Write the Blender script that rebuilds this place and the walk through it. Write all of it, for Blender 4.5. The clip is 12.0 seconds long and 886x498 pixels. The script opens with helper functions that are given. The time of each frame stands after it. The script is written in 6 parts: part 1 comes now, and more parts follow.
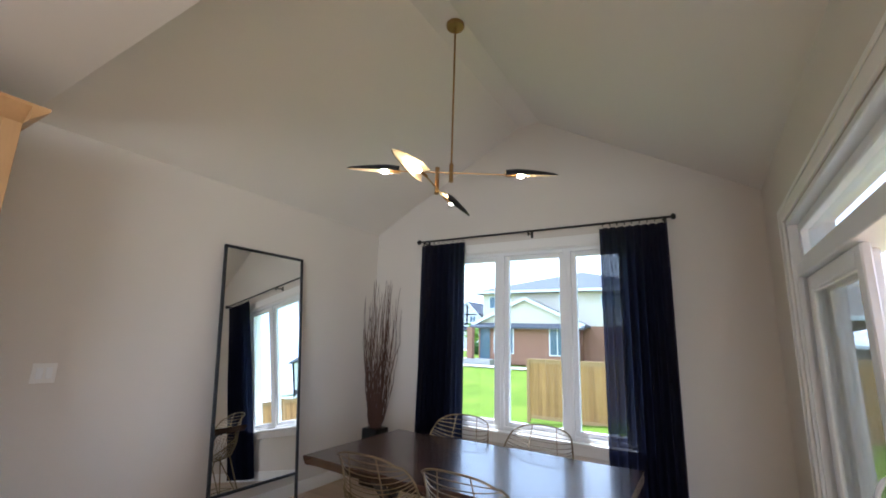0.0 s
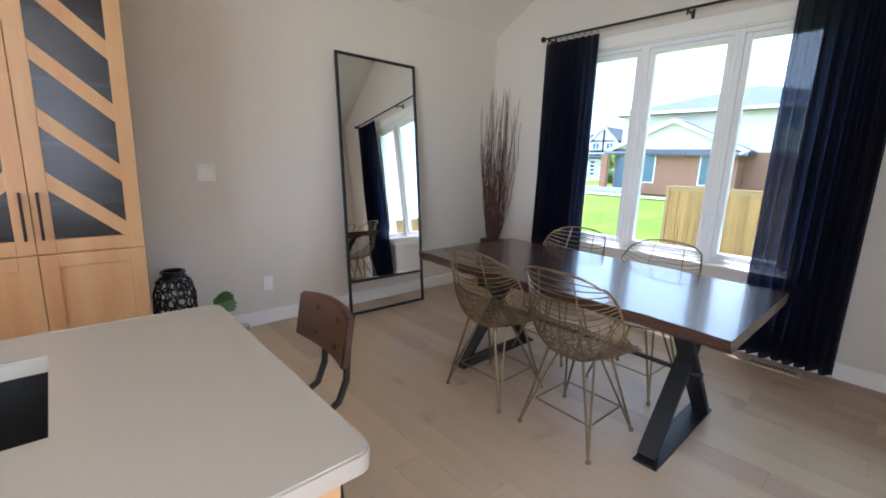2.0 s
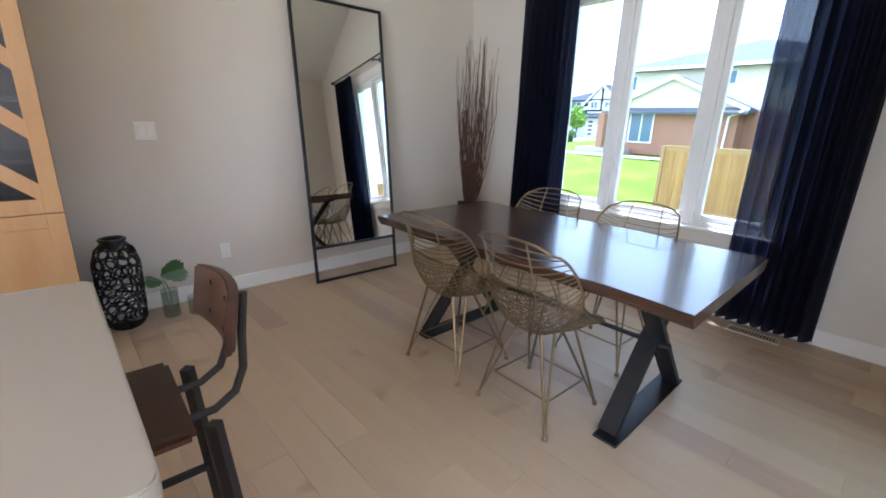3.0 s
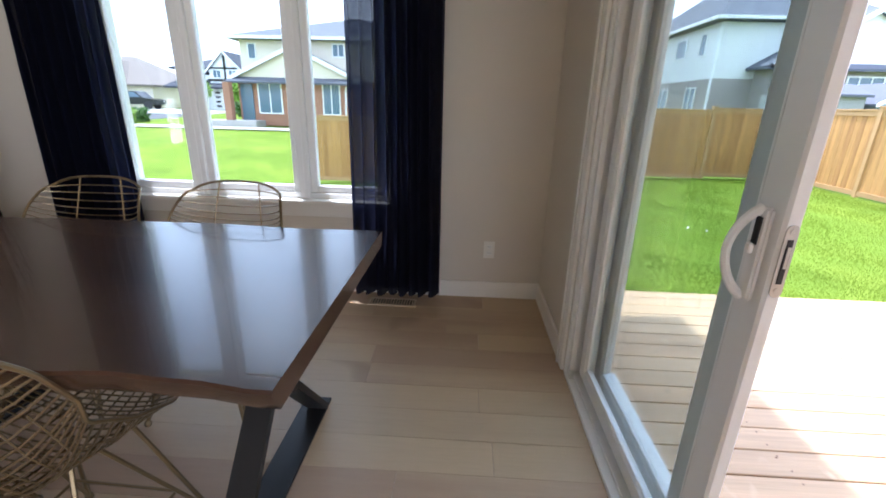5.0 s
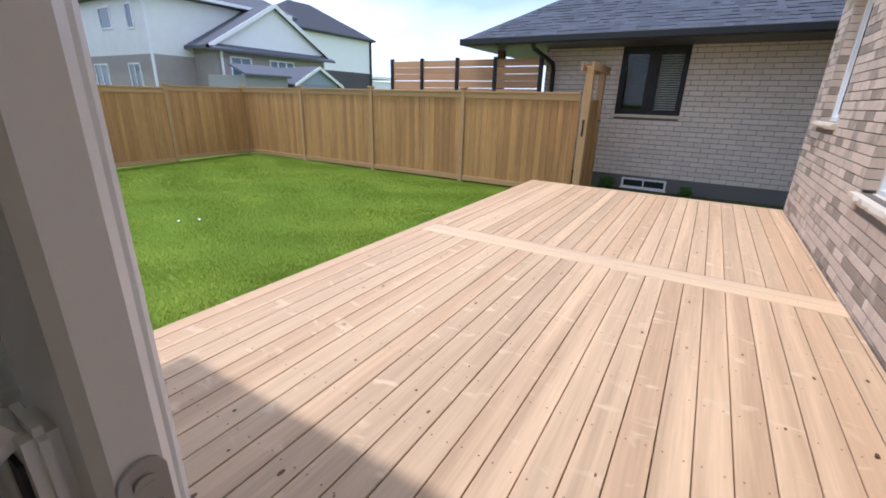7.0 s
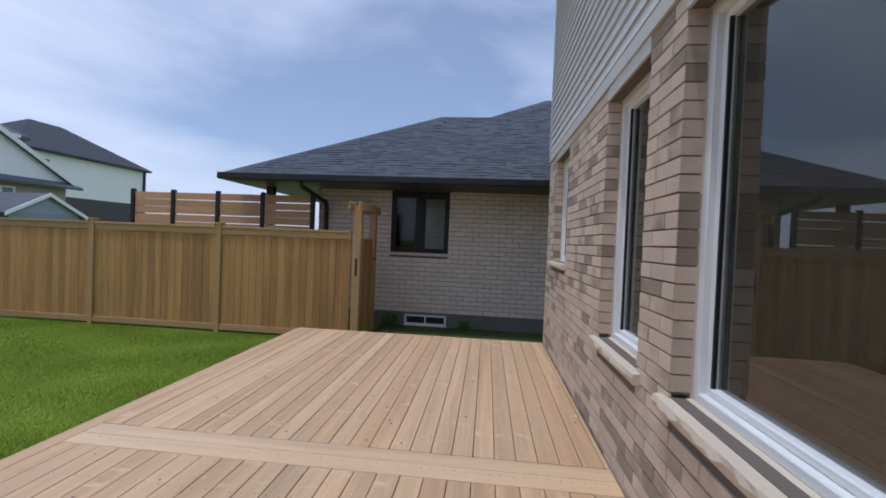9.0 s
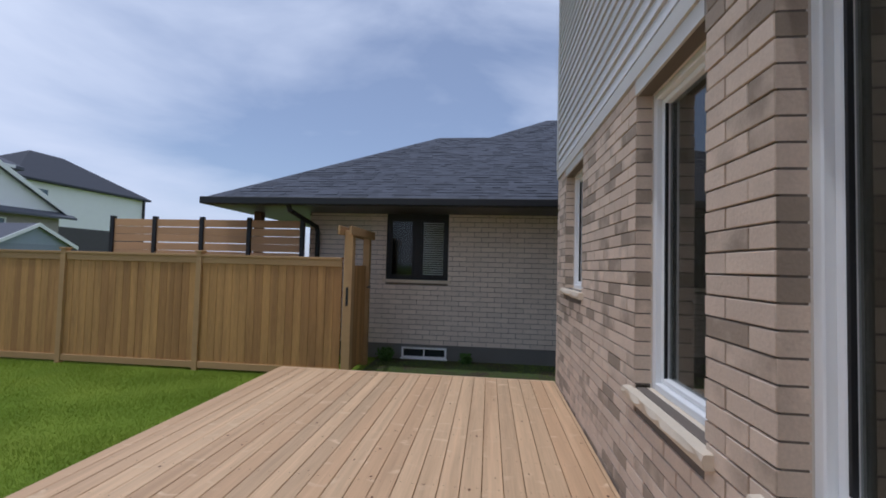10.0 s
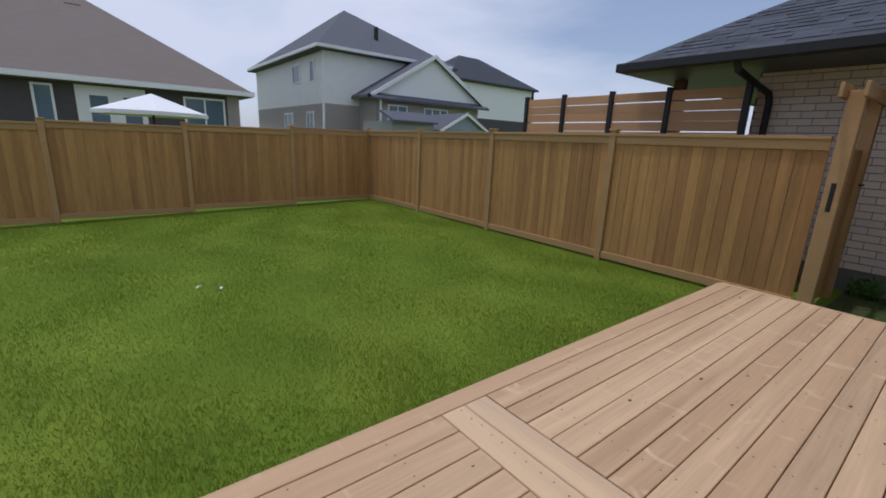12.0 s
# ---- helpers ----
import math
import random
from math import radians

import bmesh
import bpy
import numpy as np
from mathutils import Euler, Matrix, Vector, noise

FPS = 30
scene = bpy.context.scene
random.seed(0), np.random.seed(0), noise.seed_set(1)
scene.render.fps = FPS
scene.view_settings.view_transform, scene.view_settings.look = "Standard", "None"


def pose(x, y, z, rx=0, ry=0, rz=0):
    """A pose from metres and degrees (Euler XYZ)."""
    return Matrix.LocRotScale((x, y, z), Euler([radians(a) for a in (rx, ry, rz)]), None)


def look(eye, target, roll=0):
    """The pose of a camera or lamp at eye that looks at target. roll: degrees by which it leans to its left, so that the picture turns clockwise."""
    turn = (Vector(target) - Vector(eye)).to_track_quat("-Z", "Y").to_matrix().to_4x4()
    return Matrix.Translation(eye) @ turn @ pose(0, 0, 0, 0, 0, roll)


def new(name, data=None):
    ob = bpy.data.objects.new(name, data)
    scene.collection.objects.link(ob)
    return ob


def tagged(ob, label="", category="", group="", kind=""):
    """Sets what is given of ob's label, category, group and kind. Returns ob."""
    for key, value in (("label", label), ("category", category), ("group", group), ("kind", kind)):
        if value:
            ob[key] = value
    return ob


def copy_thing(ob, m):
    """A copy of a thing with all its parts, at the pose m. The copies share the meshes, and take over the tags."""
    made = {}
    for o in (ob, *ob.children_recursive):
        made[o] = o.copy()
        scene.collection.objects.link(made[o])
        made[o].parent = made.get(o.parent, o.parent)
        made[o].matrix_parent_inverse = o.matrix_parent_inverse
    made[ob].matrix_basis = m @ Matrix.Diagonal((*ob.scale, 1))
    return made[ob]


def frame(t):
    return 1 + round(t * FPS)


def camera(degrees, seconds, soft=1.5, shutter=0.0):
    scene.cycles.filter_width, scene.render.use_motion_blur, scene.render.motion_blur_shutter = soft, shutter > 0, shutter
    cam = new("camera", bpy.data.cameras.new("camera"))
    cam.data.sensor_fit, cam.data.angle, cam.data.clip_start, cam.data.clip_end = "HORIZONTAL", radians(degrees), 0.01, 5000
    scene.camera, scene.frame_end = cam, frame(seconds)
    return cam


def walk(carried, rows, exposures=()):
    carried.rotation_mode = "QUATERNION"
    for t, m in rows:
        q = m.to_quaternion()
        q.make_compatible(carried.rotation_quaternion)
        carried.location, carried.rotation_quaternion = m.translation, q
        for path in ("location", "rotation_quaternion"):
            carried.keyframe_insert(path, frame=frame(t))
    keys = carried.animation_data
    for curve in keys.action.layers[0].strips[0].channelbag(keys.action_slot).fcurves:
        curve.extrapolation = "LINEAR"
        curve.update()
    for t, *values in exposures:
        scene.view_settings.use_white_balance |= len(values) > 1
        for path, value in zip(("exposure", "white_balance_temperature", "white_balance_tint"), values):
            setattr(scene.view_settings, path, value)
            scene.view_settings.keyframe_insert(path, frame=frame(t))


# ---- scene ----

# ---------------------------------------------------------------- camera
cam = camera(92.2, 12.0, soft=1.8)
# seconds, eye, the point looked at, roll
ROWS = [
    (0, (1.162, 1.131, 1.505), (0.143, 2.803, 1.909), 1.8),
    (0.5, (1.147, 1.211, 1.466), (-0.037, 2.801, 1.734), 2.0),
    (1, (1.115, 1.221, 1.436), (-0.257, 2.676, 1.454), 2.1),
    (1.5, (1.11, 1.266, 1.39), (-0.332, 2.635, 1.172), 2.1),
    (2, (1.146, 1.368, 1.356), (-0.3, 2.691, 0.955), 2.1),
    (2.5, (1.157, 1.478, 1.346), (-0.272, 2.774, 0.82), 2.1),
    (2.7, (1.156, 1.553, 1.341), (-0.276, 2.834, 0.785), 2.0),
    (4.3, (1.089, 2.184, 1.259), (0.331, 3.925, 0.632), 1.2),
    (4.5, (1.074, 2.283, 1.259), (0.484, 4.085, 0.623), 1.2),
    (5, (1.108, 2.511, 1.236), (1.021, 4.405, 0.599), 1.5),
    (5.5, (1.247, 2.714, 1.234), (1.597, 4.574, 0.586), 1.6),
    (6, (1.366, 2.87, 1.234), (2.227, 4.552, 0.576), 1.9),
    (6.5, (1.48, 2.975, 1.231), (2.837, 4.287, 0.571), 1.5),
    (7, (1.645, 3.081, 1.219), (3.266, 4.046, 0.555), 1.6),
    (7.5, (1.807, 3.169, 1.247), (3.581, 3.796, 0.57), 1.9),
    (7.7, (1.917, 3.157, 1.231), (3.732, 3.657, 0.554), 2.1),
    (9.3, (2.959, 2.818, 1.315), (4.95, 2.994, 1.361), 1.7),
    (9.5, (3.058, 2.813, 1.331), (5.05, 2.981, 1.392), 1.4),
    (10, (3.395, 2.877, 1.303), (5.381, 3.094, 1.383), 1.5),
    (10.5, (3.67, 3.149, 1.274), (5.595, 3.693, 1.281), 2.0),
    (11, (3.863, 3.492, 1.233), (5.633, 4.393, 0.998), 1.9),
    (11.5, (4.07, 3.833, 1.189), (5.606, 5.055, 0.803), 2.4),
    (12, (4.081, 4.116, 1.166), (5.29, 5.633, 0.68), 2.5),
]
EXPOSURE = [(0.0, 2.05, 5150, 15), (1.0, 2.15, 5050, 14), (2.7, 2.45, 5030, 13), (4.5, 2.42, 5250, 15), (5.0, 2.0, 5400, 15), (5.5, 1.28, 5750, 18), (6.0, 0.78, 5600, 18), (6.5, 0.52, 5600, 17), (7.0, 0.36, 5500, 16), (7.7, -0.13, 5450, 16), (9.3, -0.50, 5550, 14), (10.5, -0.67, 5650, 15), (11.5, -0.80, 5750, 15), (12.0, -0.66, 5850, 16)]
# power of the fill lamp added behind the kitchen
FILL_POWER = 80.0
WINDOWLIGHT = 84.0
walk(cam, [(t, look(eye, target, roll)) for t, eye, target, roll in ROWS], EXPOSURE)

# ---------------------------------------------------------------- world and sun
SUN_FROM = Vector((-0.16, 0.17, 1.0)).normalized()
world = bpy.data.worlds.new("sky")
scene.world = world
world.use_nodes = True
wn, wl = world.node_tree.nodes, world.node_tree.links
wn.clear()
sky = wn.new("ShaderNodeTexSky")
sky.sky_type, sky.sun_disc = "NISHITA", False
sky.sun_elevation = math.asin(SUN_FROM.z)
sky.sun_rotation = math.atan2(SUN_FROM.x, SUN_FROM.y)
sky.air_density, sky.dust_density, sky.ozone_density = 1.0, 1.0, 1.2
co = wn.new("ShaderNodeTexCoord")
mp = wn.new("ShaderNodeMapping")
mp.inputs["Scale"].default_value = (1.0, 1.0, 2.6)
cl = wn.new("ShaderNodeTexNoise")
cl.inputs["Scale"].default_value, cl.inputs["Detail"].default_value, cl.inputs["Roughness"].default_value = 1.5, 6.0, 0.50
cl.inputs["Distortion"].default_value = 0.35
cr = wn.new("ShaderNodeValToRGB")
cr.color_ramp.elements[0].position, cr.color_ramp.elements[1].position = 0.37, 0.62
cr.color_ramp.elements[0].color = (0.24, 0.24, 0.24, 1)
cm = wn.new("ShaderNodeMixRGB")
cm.inputs["Color2"].default_value = (6.8, 7.2, 7.9, 1)
bg = wn.new("ShaderNodeBackground")
bg.inputs["Strength"].default_value = 0.148
wo = wn.new("ShaderNodeOutputWorld")
wl.new(co.outputs["Generated"], mp.inputs["Vector"])
wl.new(mp.outputs["Vector"], cl.inputs["Vector"])
wl.new(cl.outputs["Fac"], cr.inputs["Fac"])
wl.new(cr.outputs["Color"], cm.inputs["Fac"])
wl.new(sky.outputs["Color"], cm.inputs["Color1"])
wl.new(cm.outputs["Color"], bg.inputs["Color"])
wl.new(bg.outputs["Background"], wo.inputs["Surface"])
sun = new("sun", bpy.data.lights.new("sun", "SUN"))
sun.data.energy, sun.data.angle, sun.data.color = 2.2, radians(1.5), (1.0, 0.965, 0.91)
sun.matrix_world = look(SUN_FROM * 40, (0, 0, 0))


# ---------------------------------------------------------------- material tools
def srgb(*c):
    return tuple(((v / 255) / 12.92 if v < 10 else (((v / 255) + 0.055) / 1.055) ** 2.4) for v in c)


def material(name, color, rough=0.6, metal=0.0, vary=0.08, scale=6.0, grain=0.0, grain_scale=60.0, bump=0.0, bump_scale=80.0,
             stretch=(1, 1, 1), per_object=0.0, per_island=0.0, second=None, second_at=0.55, spec=0.5, coat=0.0, turn=(0, 0, 0), fleck=None):
    """A base colour with broad stains and fine grain, both stretched, and relief from the same grain."""
    m = bpy.data.materials.new(name)
    m.use_nodes = True
    n, l = m.node_tree.nodes, m.node_tree.links
    b = n["Principled BSDF"]
    b.inputs["Roughness"].default_value, b.inputs["Metallic"].default_value = rough, metal
    b.inputs["Specular IOR Level"].default_value = spec
    b.inputs["Coat Weight"].default_value = coat
    tc, mpn = n.new("ShaderNodeTexCoord"), n.new("ShaderNodeMapping")
    mpn.inputs["Scale"].default_value = stretch
    mpn.inputs["Rotation"].default_value = turn
    geo = n.new("ShaderNodeNewGeometry")
    info = n.new("ShaderNodeObjectInfo")
    if per_object or per_island:
        shift = n.new("ShaderNodeVectorMath")
        shift.operation = "MULTIPLY_ADD"
        comb = n.new("ShaderNodeCombineXYZ")
        for k in range(3):
            l.new(info.outputs["Random"] if per_object else geo.outputs["Random Per Island"], comb.inputs[k])
        shift.inputs[1].default_value = (37, 53, 71)
        l.new(comb.outputs[0], shift.inputs[0])
        l.new(tc.outputs["Object"], shift.inputs[2])
        l.new(shift.outputs[0], mpn.inputs["Vector"])
    else:
        l.new(tc.outputs["Object"], mpn.inputs["Vector"])
    big, fine = n.new("ShaderNodeTexNoise"), n.new("ShaderNodeTexNoise")
    big.inputs["Scale"].default_value, big.inputs["Detail"].default_value = scale, 4
    fine.inputs["Scale"].default_value, fine.inputs["Detail"].default_value = grain_scale, 3
    for node in (big, fine):
        l.new(mpn.outputs[0], node.inputs["Vector"])
    value = n.new("ShaderNodeMath")
    value.operation = "MULTIPLY_ADD"
    value.inputs[1].default_value, value.inputs[2].default_value = 2 * vary, 1 - vary
    l.new(big.outputs["Fac"], value.inputs[0])
    last = value
    if grain:
        g = n.new("ShaderNodeMath")
        g.operation = "MULTIPLY_ADD"
        g.inputs[1].default_value, g.inputs[2].default_value = 2 * grain, -grain
        l.new(fine.outputs["Fac"], g.inputs[0])
        s = n.new("ShaderNodeMath")
        l.new(last.outputs[0], s.inputs[0]), l.new(g.outputs[0], s.inputs[1])
        last = s
    if per_object or per_island:
        g = n.new("ShaderNodeMath")
        g.operation = "MULTIPLY_ADD"
        amount = per_object or per_island
        g.inputs[1].default_value, g.inputs[2].default_value = 2 * amount, -amount
        l.new(info.outputs["Random"] if per_object else geo.outputs["Random Per Island"], g.inputs[0])
        s = n.new("ShaderNodeMath")
        l.new(last.outputs[0], s.inputs[0]), l.new(g.outputs[0], s.inputs[1])
        last = s
    tint = n.new("ShaderNodeVectorMath")
    tint.operation = "SCALE"
    l.new(last.outputs[0], tint.inputs["Scale"])
    if second:
        ramp = n.new("ShaderNodeValToRGB")
        ramp.color_ramp.elements[0].position, ramp.color_ramp.elements[1].position = second_at - 0.08, second_at + 0.08
        ramp.color_ramp.elements[0].color, ramp.color_ramp.elements[1].color = (*color, 1), (*second, 1)
        pick = n.new("ShaderNodeTexNoise")
        pick.inputs["Scale"].default_value, pick.inputs["Detail"].default_value = scale * 0.7, 5
        off = n.new("ShaderNodeVectorMath")
        off.inputs[1].default_value = (13.1, 7.7, 3.3)
        l.new(mpn.outputs[0], off.inputs[0]), l.new(off.outputs[0], pick.inputs["Vector"])
        if per_island or per_object:
            mixr = n.new("ShaderNodeMath")
            mixr.operation = "MULTIPLY_ADD"
            mixr.inputs[1].default_value = 0.45
            l.new(info.outputs["Random"] if per_object else geo.outputs["Random Per Island"], mixr.inputs[0])
            half = n.new("ShaderNodeMath")
            half.operation = "MULTIPLY"
            half.inputs[1].default_value = 0.55
            l.new(pick.outputs["Fac"], half.inputs[0]), l.new(half.outputs[0], mixr.inputs[2])
            l.new(mixr.outputs[0], ramp.inputs["Fac"])
        else:
            l.new(pick.outputs["Fac"], ramp.inputs["Fac"])
        l.new(ramp.outputs["Color"], tint.inputs[0])
    else:
        tint.inputs[0].default_value = color
    colour = tint.outputs[0]
    if fleck:
        spot, sr, sm = n.new("ShaderNodeTexNoise"), n.new("ShaderNodeValToRGB"), n.new("ShaderNodeMixRGB")
        spot.inputs["Scale"].default_value, spot.inputs["Detail"].default_value, spot.inputs["Distortion"].default_value = fleck[1], 2, 0.6
        sc = n.new("ShaderNodeVectorMath")
        sc.operation = "MULTIPLY"
        sc.inputs[1].default_value = (0.9, 0.45, 1)
        sr.color_ramp.elements[0].position, sr.color_ramp.elements[1].position = 0.62, 0.76
        l.new(mpn.inputs["Vector"].links[0].from_socket, sc.inputs[0])
        l.new(sc.outputs[0], spot.inputs["Vector"])
        l.new(spot.outputs["Fac"], sr.inputs["Fac"])
        l.new(sr.outputs["Color"], sm.inputs["Fac"])
        l.new(colour, sm.inputs["Color1"])
        sm.inputs["Color2"].default_value = (*fleck[0], 1)
        colour = sm.outputs["Color"]
    l.new(colour, b.inputs["Base Color"])
    if bump:
        bp = n.new("ShaderNodeBump")
        bp.inputs["Strength"].default_value, bp.inputs["Distance"].default_value = bump, 0.004
        rel = n.new("ShaderNodeTexNoise")
        rel.inputs["Scale"].default_value, rel.inputs["Detail"].default_value = bump_scale, 3
        l.new(mpn.outputs[0], rel.inputs["Vector"])
        l.new(rel.outputs["Fac"], bp.inputs["Height"])
        l.new(bp.outputs[0], b.inputs["Normal"])
    return m


def glass_material(name, tint=(1, 1, 1), gloss=0.0, rough=0.0):
    """A thin pane: clear, with a mirror of the sky that grows at grazing angles."""
    m = bpy.data.materials.new(name)
    m.use_nodes = True
    n, l = m.node_tree.nodes, m.node_tree.links
    n.clear()
    out, mix = n.new("ShaderNodeOutputMaterial"), n.new("ShaderNodeMixShader")
    clear, shine, fr = n.new("ShaderNodeBsdfTransparent"), n.new("ShaderNodeBsdfGlossy"), n.new("ShaderNodeLayerWeight")
    clear.inputs["Color"].default_value = (*tint, 1)
    shine.inputs["Roughness"].default_value = rough
    power = n.new("ShaderNodeMath")
    power.operation = "POWER"
    power.inputs[1].default_value = 4.5
    l.new(fr.outputs["Facing"], power.inputs[0])
    add = n.new("ShaderNodeMath")
    add.operation, add.use_clamp = "MULTIPLY_ADD", True
    add.inputs[1].default_value, add.inputs[2].default_value = 0.7, 0.025 + gloss
    l.new(power.outputs[0], add.inputs[0])
    l.new(add.outputs[0], mix.inputs[0])
    l.new(clear.outputs[0], mix.inputs[1]), l.new(shine.outputs[0], mix.inputs[2])
    l.new(mix.outputs[0], out.inputs["Surface"])
    return m


def plain(name, color, rough=0.5, metal=0.0, emit=None, power=0.0):
    m = bpy.data.materials.new(name)
    m.use_nodes = True
    b = m.node_tree.nodes["Principled BSDF"]
    b.inputs["Base Color"].default_value = (*color, 1)
    b.inputs["Roughness"].default_value, b.inputs["Metallic"].default_value = rough, metal
    if emit:
        b.inputs["Emission Color"].default_value, b.inputs["Emission Strength"].default_value = (*emit, 1), power
    return m


# ---------------------------------------------------------------- mesh tools
def box(bm, x0, x1, y0, y1, z0, z1, m=None):
    c = [Vector((x, y, z)) for z in (z0, z1) for x, y in ((x0, y0), (x1, y0), (x1, y1), (x0, y1))]
    if m is not None:
        c = [m @ v for v in c]
    v = [bm.verts.new(p) for p in c]
    for f in ((3, 2, 1, 0), (4, 5, 6, 7), (0, 1, 5, 4), (1, 2, 6, 5), (2, 3, 7, 6), (3, 0, 4, 7)):
        bm.faces.new([v[i] for i in f])
    return bm


def boxes(*rows, bevel=0.0, segments=1):
    bm = bmesh.new()
    for r in rows:
        box(bm, *r)
    if bevel:
        bmesh.ops.bevel(bm, geom=bm.edges[:], offset=bevel, segments=segments, affect="EDGES", clamp_overlap=True)
    return bm


def beam(bm, a, b, wide, deep, up=(0, 0, 1)):
    """A square bar from a to b."""
    a, b, up = Vector(a), Vector(b), Vector(up)
    z = (b - a).normalized()
    x = z.cross(up)
    x = x.normalized() if x.length > 1e-5 else Vector((1, 0, 0))
    y = z.cross(x)
    m = Matrix.Translation(a) @ Matrix((x, y, z)).transposed().to_4x4()
    return box(bm, -wide / 2, wide / 2, -deep / 2, deep / 2, 0, (b - a).length, m)


def tube(bm, pts, r, sides=6, closed=False, caps=True):
    """A round rod along points; r is one radius or one a point."""
    pts = [Vector(p) for p in pts]
    n = len(pts)
    rr = r if isinstance(r, (list, tuple)) else [r] * n
    rings, side = [], None
    for i, p in enumerate(pts):
        a, b = (pts[i - 1], pts[(i + 1) % n]) if closed else (pts[max(i - 1, 0)], pts[min(i + 1, n - 1)])
        d = (b - a).normalized()
        if side is None:
            side = d.orthogonal().normalized()
        side = (side - d * side.dot(d))
        side = side.normalized() if side.length > 1e-6 else d.orthogonal().normalized()
        other = d.cross(side)
        rings.append([bm.verts.new(p + (side * math.cos(k * math.tau / sides) + other * math.sin(k * math.tau / sides)) * rr[i]) for k in range(sides)])
    for i in range(n if closed else n - 1):
        p, q = rings[i], rings[(i + 1) % n]
        for k in range(sides):
            bm.faces.new((p[k], p[(k + 1) % sides], q[(k + 1) % sides], q[k]))
    if caps and not closed:
        bm.faces.new(rings[0][::-1]), bm.faces.new(rings[-1])
    return bm


def lathe(bm, profile, sides=24, at=(0, 0, 0)):
    at = Vector(at)
    rings = [[bm.verts.new(at + Vector((r * math.cos(k * math.tau / sides), r * math.sin(k * math.tau / sides), z))) for k in range(sides)] for r, z in profile]
    for p, q in zip(rings, rings[1:]):
        for k in range(sides):
            bm.faces.new((p[k], p[(k + 1) % sides], q[(k + 1) % sides], q[k]))
    bm.faces.new(rings[0][::-1]), bm.faces.new(rings[-1])
    return bm


def prism(bm, outline, axis, a, b):
    """A flat outline (u, v) pushed along an axis: x: (y, z), y: (x, z), z: (x, y)."""
    def at(u, v, w):
        return {"x": (w, u, v), "y": (u, w, v), "z": (u, v, w)}[axis]
    p = [bm.verts.new(at(u, v, a)) for u, v in outline]
    q = [bm.verts.new(at(u, v, b)) for u, v in outline]
    n = len(p)
    bm.faces.new(p[::-1]), bm.faces.new(q)
    for i in range(n):
        bm.faces.new((p[i], p[(i + 1) % n], q[(i + 1) % n], q[i]))
    bmesh.ops.recalc_face_normals(bm, faces=bm.faces[:])
    return bm


def mesh_of(name, bm, mat, smooth=False):
    me = bpy.data.meshes.new(name)
    bm.to_mesh(me)
    bm.free()
    if mat:
        me.materials.append(mat)
    if smooth:
        me.shade_smooth()
        me.set_sharp_from_angle(angle=radians(40))
    return me


def part(name, bm, mat, parent, label="", smooth=False):
    ob = new(name, mesh_of(name, bm, mat, smooth))
    ob.parent = parent
    return tagged(ob, label)


def thing(name, label, category, m=None, group="", kind=""):
    ob = new(name)
    ob.matrix_basis = m or Matrix()
    ob.empty_display_size = 0.1
    return tagged(ob, label, category, group, kind)


def solid(name, bm, mat, label, category, kind="structure", smooth=False, group=""):
    return tagged(new(name, mesh_of(name, bm, mat, smooth)), label, category, group, kind)


def piece(name, me, parent, m):
    ob = new(name, me)
    ob.parent = parent
    ob.matrix_basis = m
    return ob


def wall_with_holes(bm, axis, c0, c1, u0, u1, z0, z1, holes):
    """A wall slab across an axis, cut into blocks round its openings (u0, u1, z0, z1)."""
    us = sorted({u0, u1, *[h[0] for h in holes], *[h[1] for h in holes]})
    us = [u for u in us if u0 <= u <= u1]
    for a, b in zip(us, us[1:]):
        spans, z = [], z0
        for h in sorted((h for h in holes if h[0] < (a + b) / 2 < h[1]), key=lambda h: h[2]):
            if h[2] > z:
                spans.append((z, h[2]))
            z = max(z, h[3])
        if z < z1:
            spans.append((z, z1))
        for p, q in spans:
            box(bm, c0, c1, a, b, p, q) if axis == "x" else box(bm, a, b, c0, c1, p, q)
    bmesh.ops.remove_doubles(bm, verts=bm.verts[:], dist=1e-5)
    inner = [f for f in bm.faces if sum(1 for g in bm.faces if g is not f and set(g.verts) == set(f.verts))]
    bmesh.ops.delete(bm, geom=inner, context="FACES")
    return bm


# ---------------------------------------------------------------- materials
WALL = material("wall_paint", srgb(216, 208, 196), 0.75, vary=0.02, scale=1.2, bump=0.05, bump_scale=240, spec=0.3)
CEILING = material("ceiling_paint", srgb(226, 220, 210), 0.85, vary=0.02, scale=1.0, bump=0.06, bump_scale=300, spec=0.2)
TRIM = material("white_trim_paint", srgb(236, 233, 226), 0.4, vary=0.02, scale=3.0)
PVC = material("white_vinyl", srgb(238, 238, 236), 0.32, vary=0.015, scale=4.0)
PLANK = material("oak_plank", srgb(190, 167, 136), 0.42, fleck=(srgb(158, 134, 110), 3.2), vary=0.10, scale=2.2, grain=0.06, grain_scale=26, stretch=(0.35, 3.0, 1), per_object=0.055, bump=0.08, bump_scale=40, second=srgb(172, 147, 122), second_at=0.6)
WALNUT = material("dark_walnut", srgb(66, 46, 36), 0.24, vary=0.28, scale=2.0, grain=0.22, grain_scale=18, stretch=(0.5, 5.0, 1), bump=0.06, bump_scale=24, second=srgb(52, 33, 26), second_at=0.5, coat=0.25)
STOOLWOOD = material("stool_wood", srgb(68, 41, 28), 0.4, vary=0.25, scale=5.0, grain=0.2, grain_scale=30, stretch=(1, 1, 6), bump=0.1, second=srgb(58, 36, 26))
BLACK = material("black_powder_coat", (0.010, 0.010, 0.011), 0.5, vary=0.15, scale=8, bump=0.05, bump_scale=200)
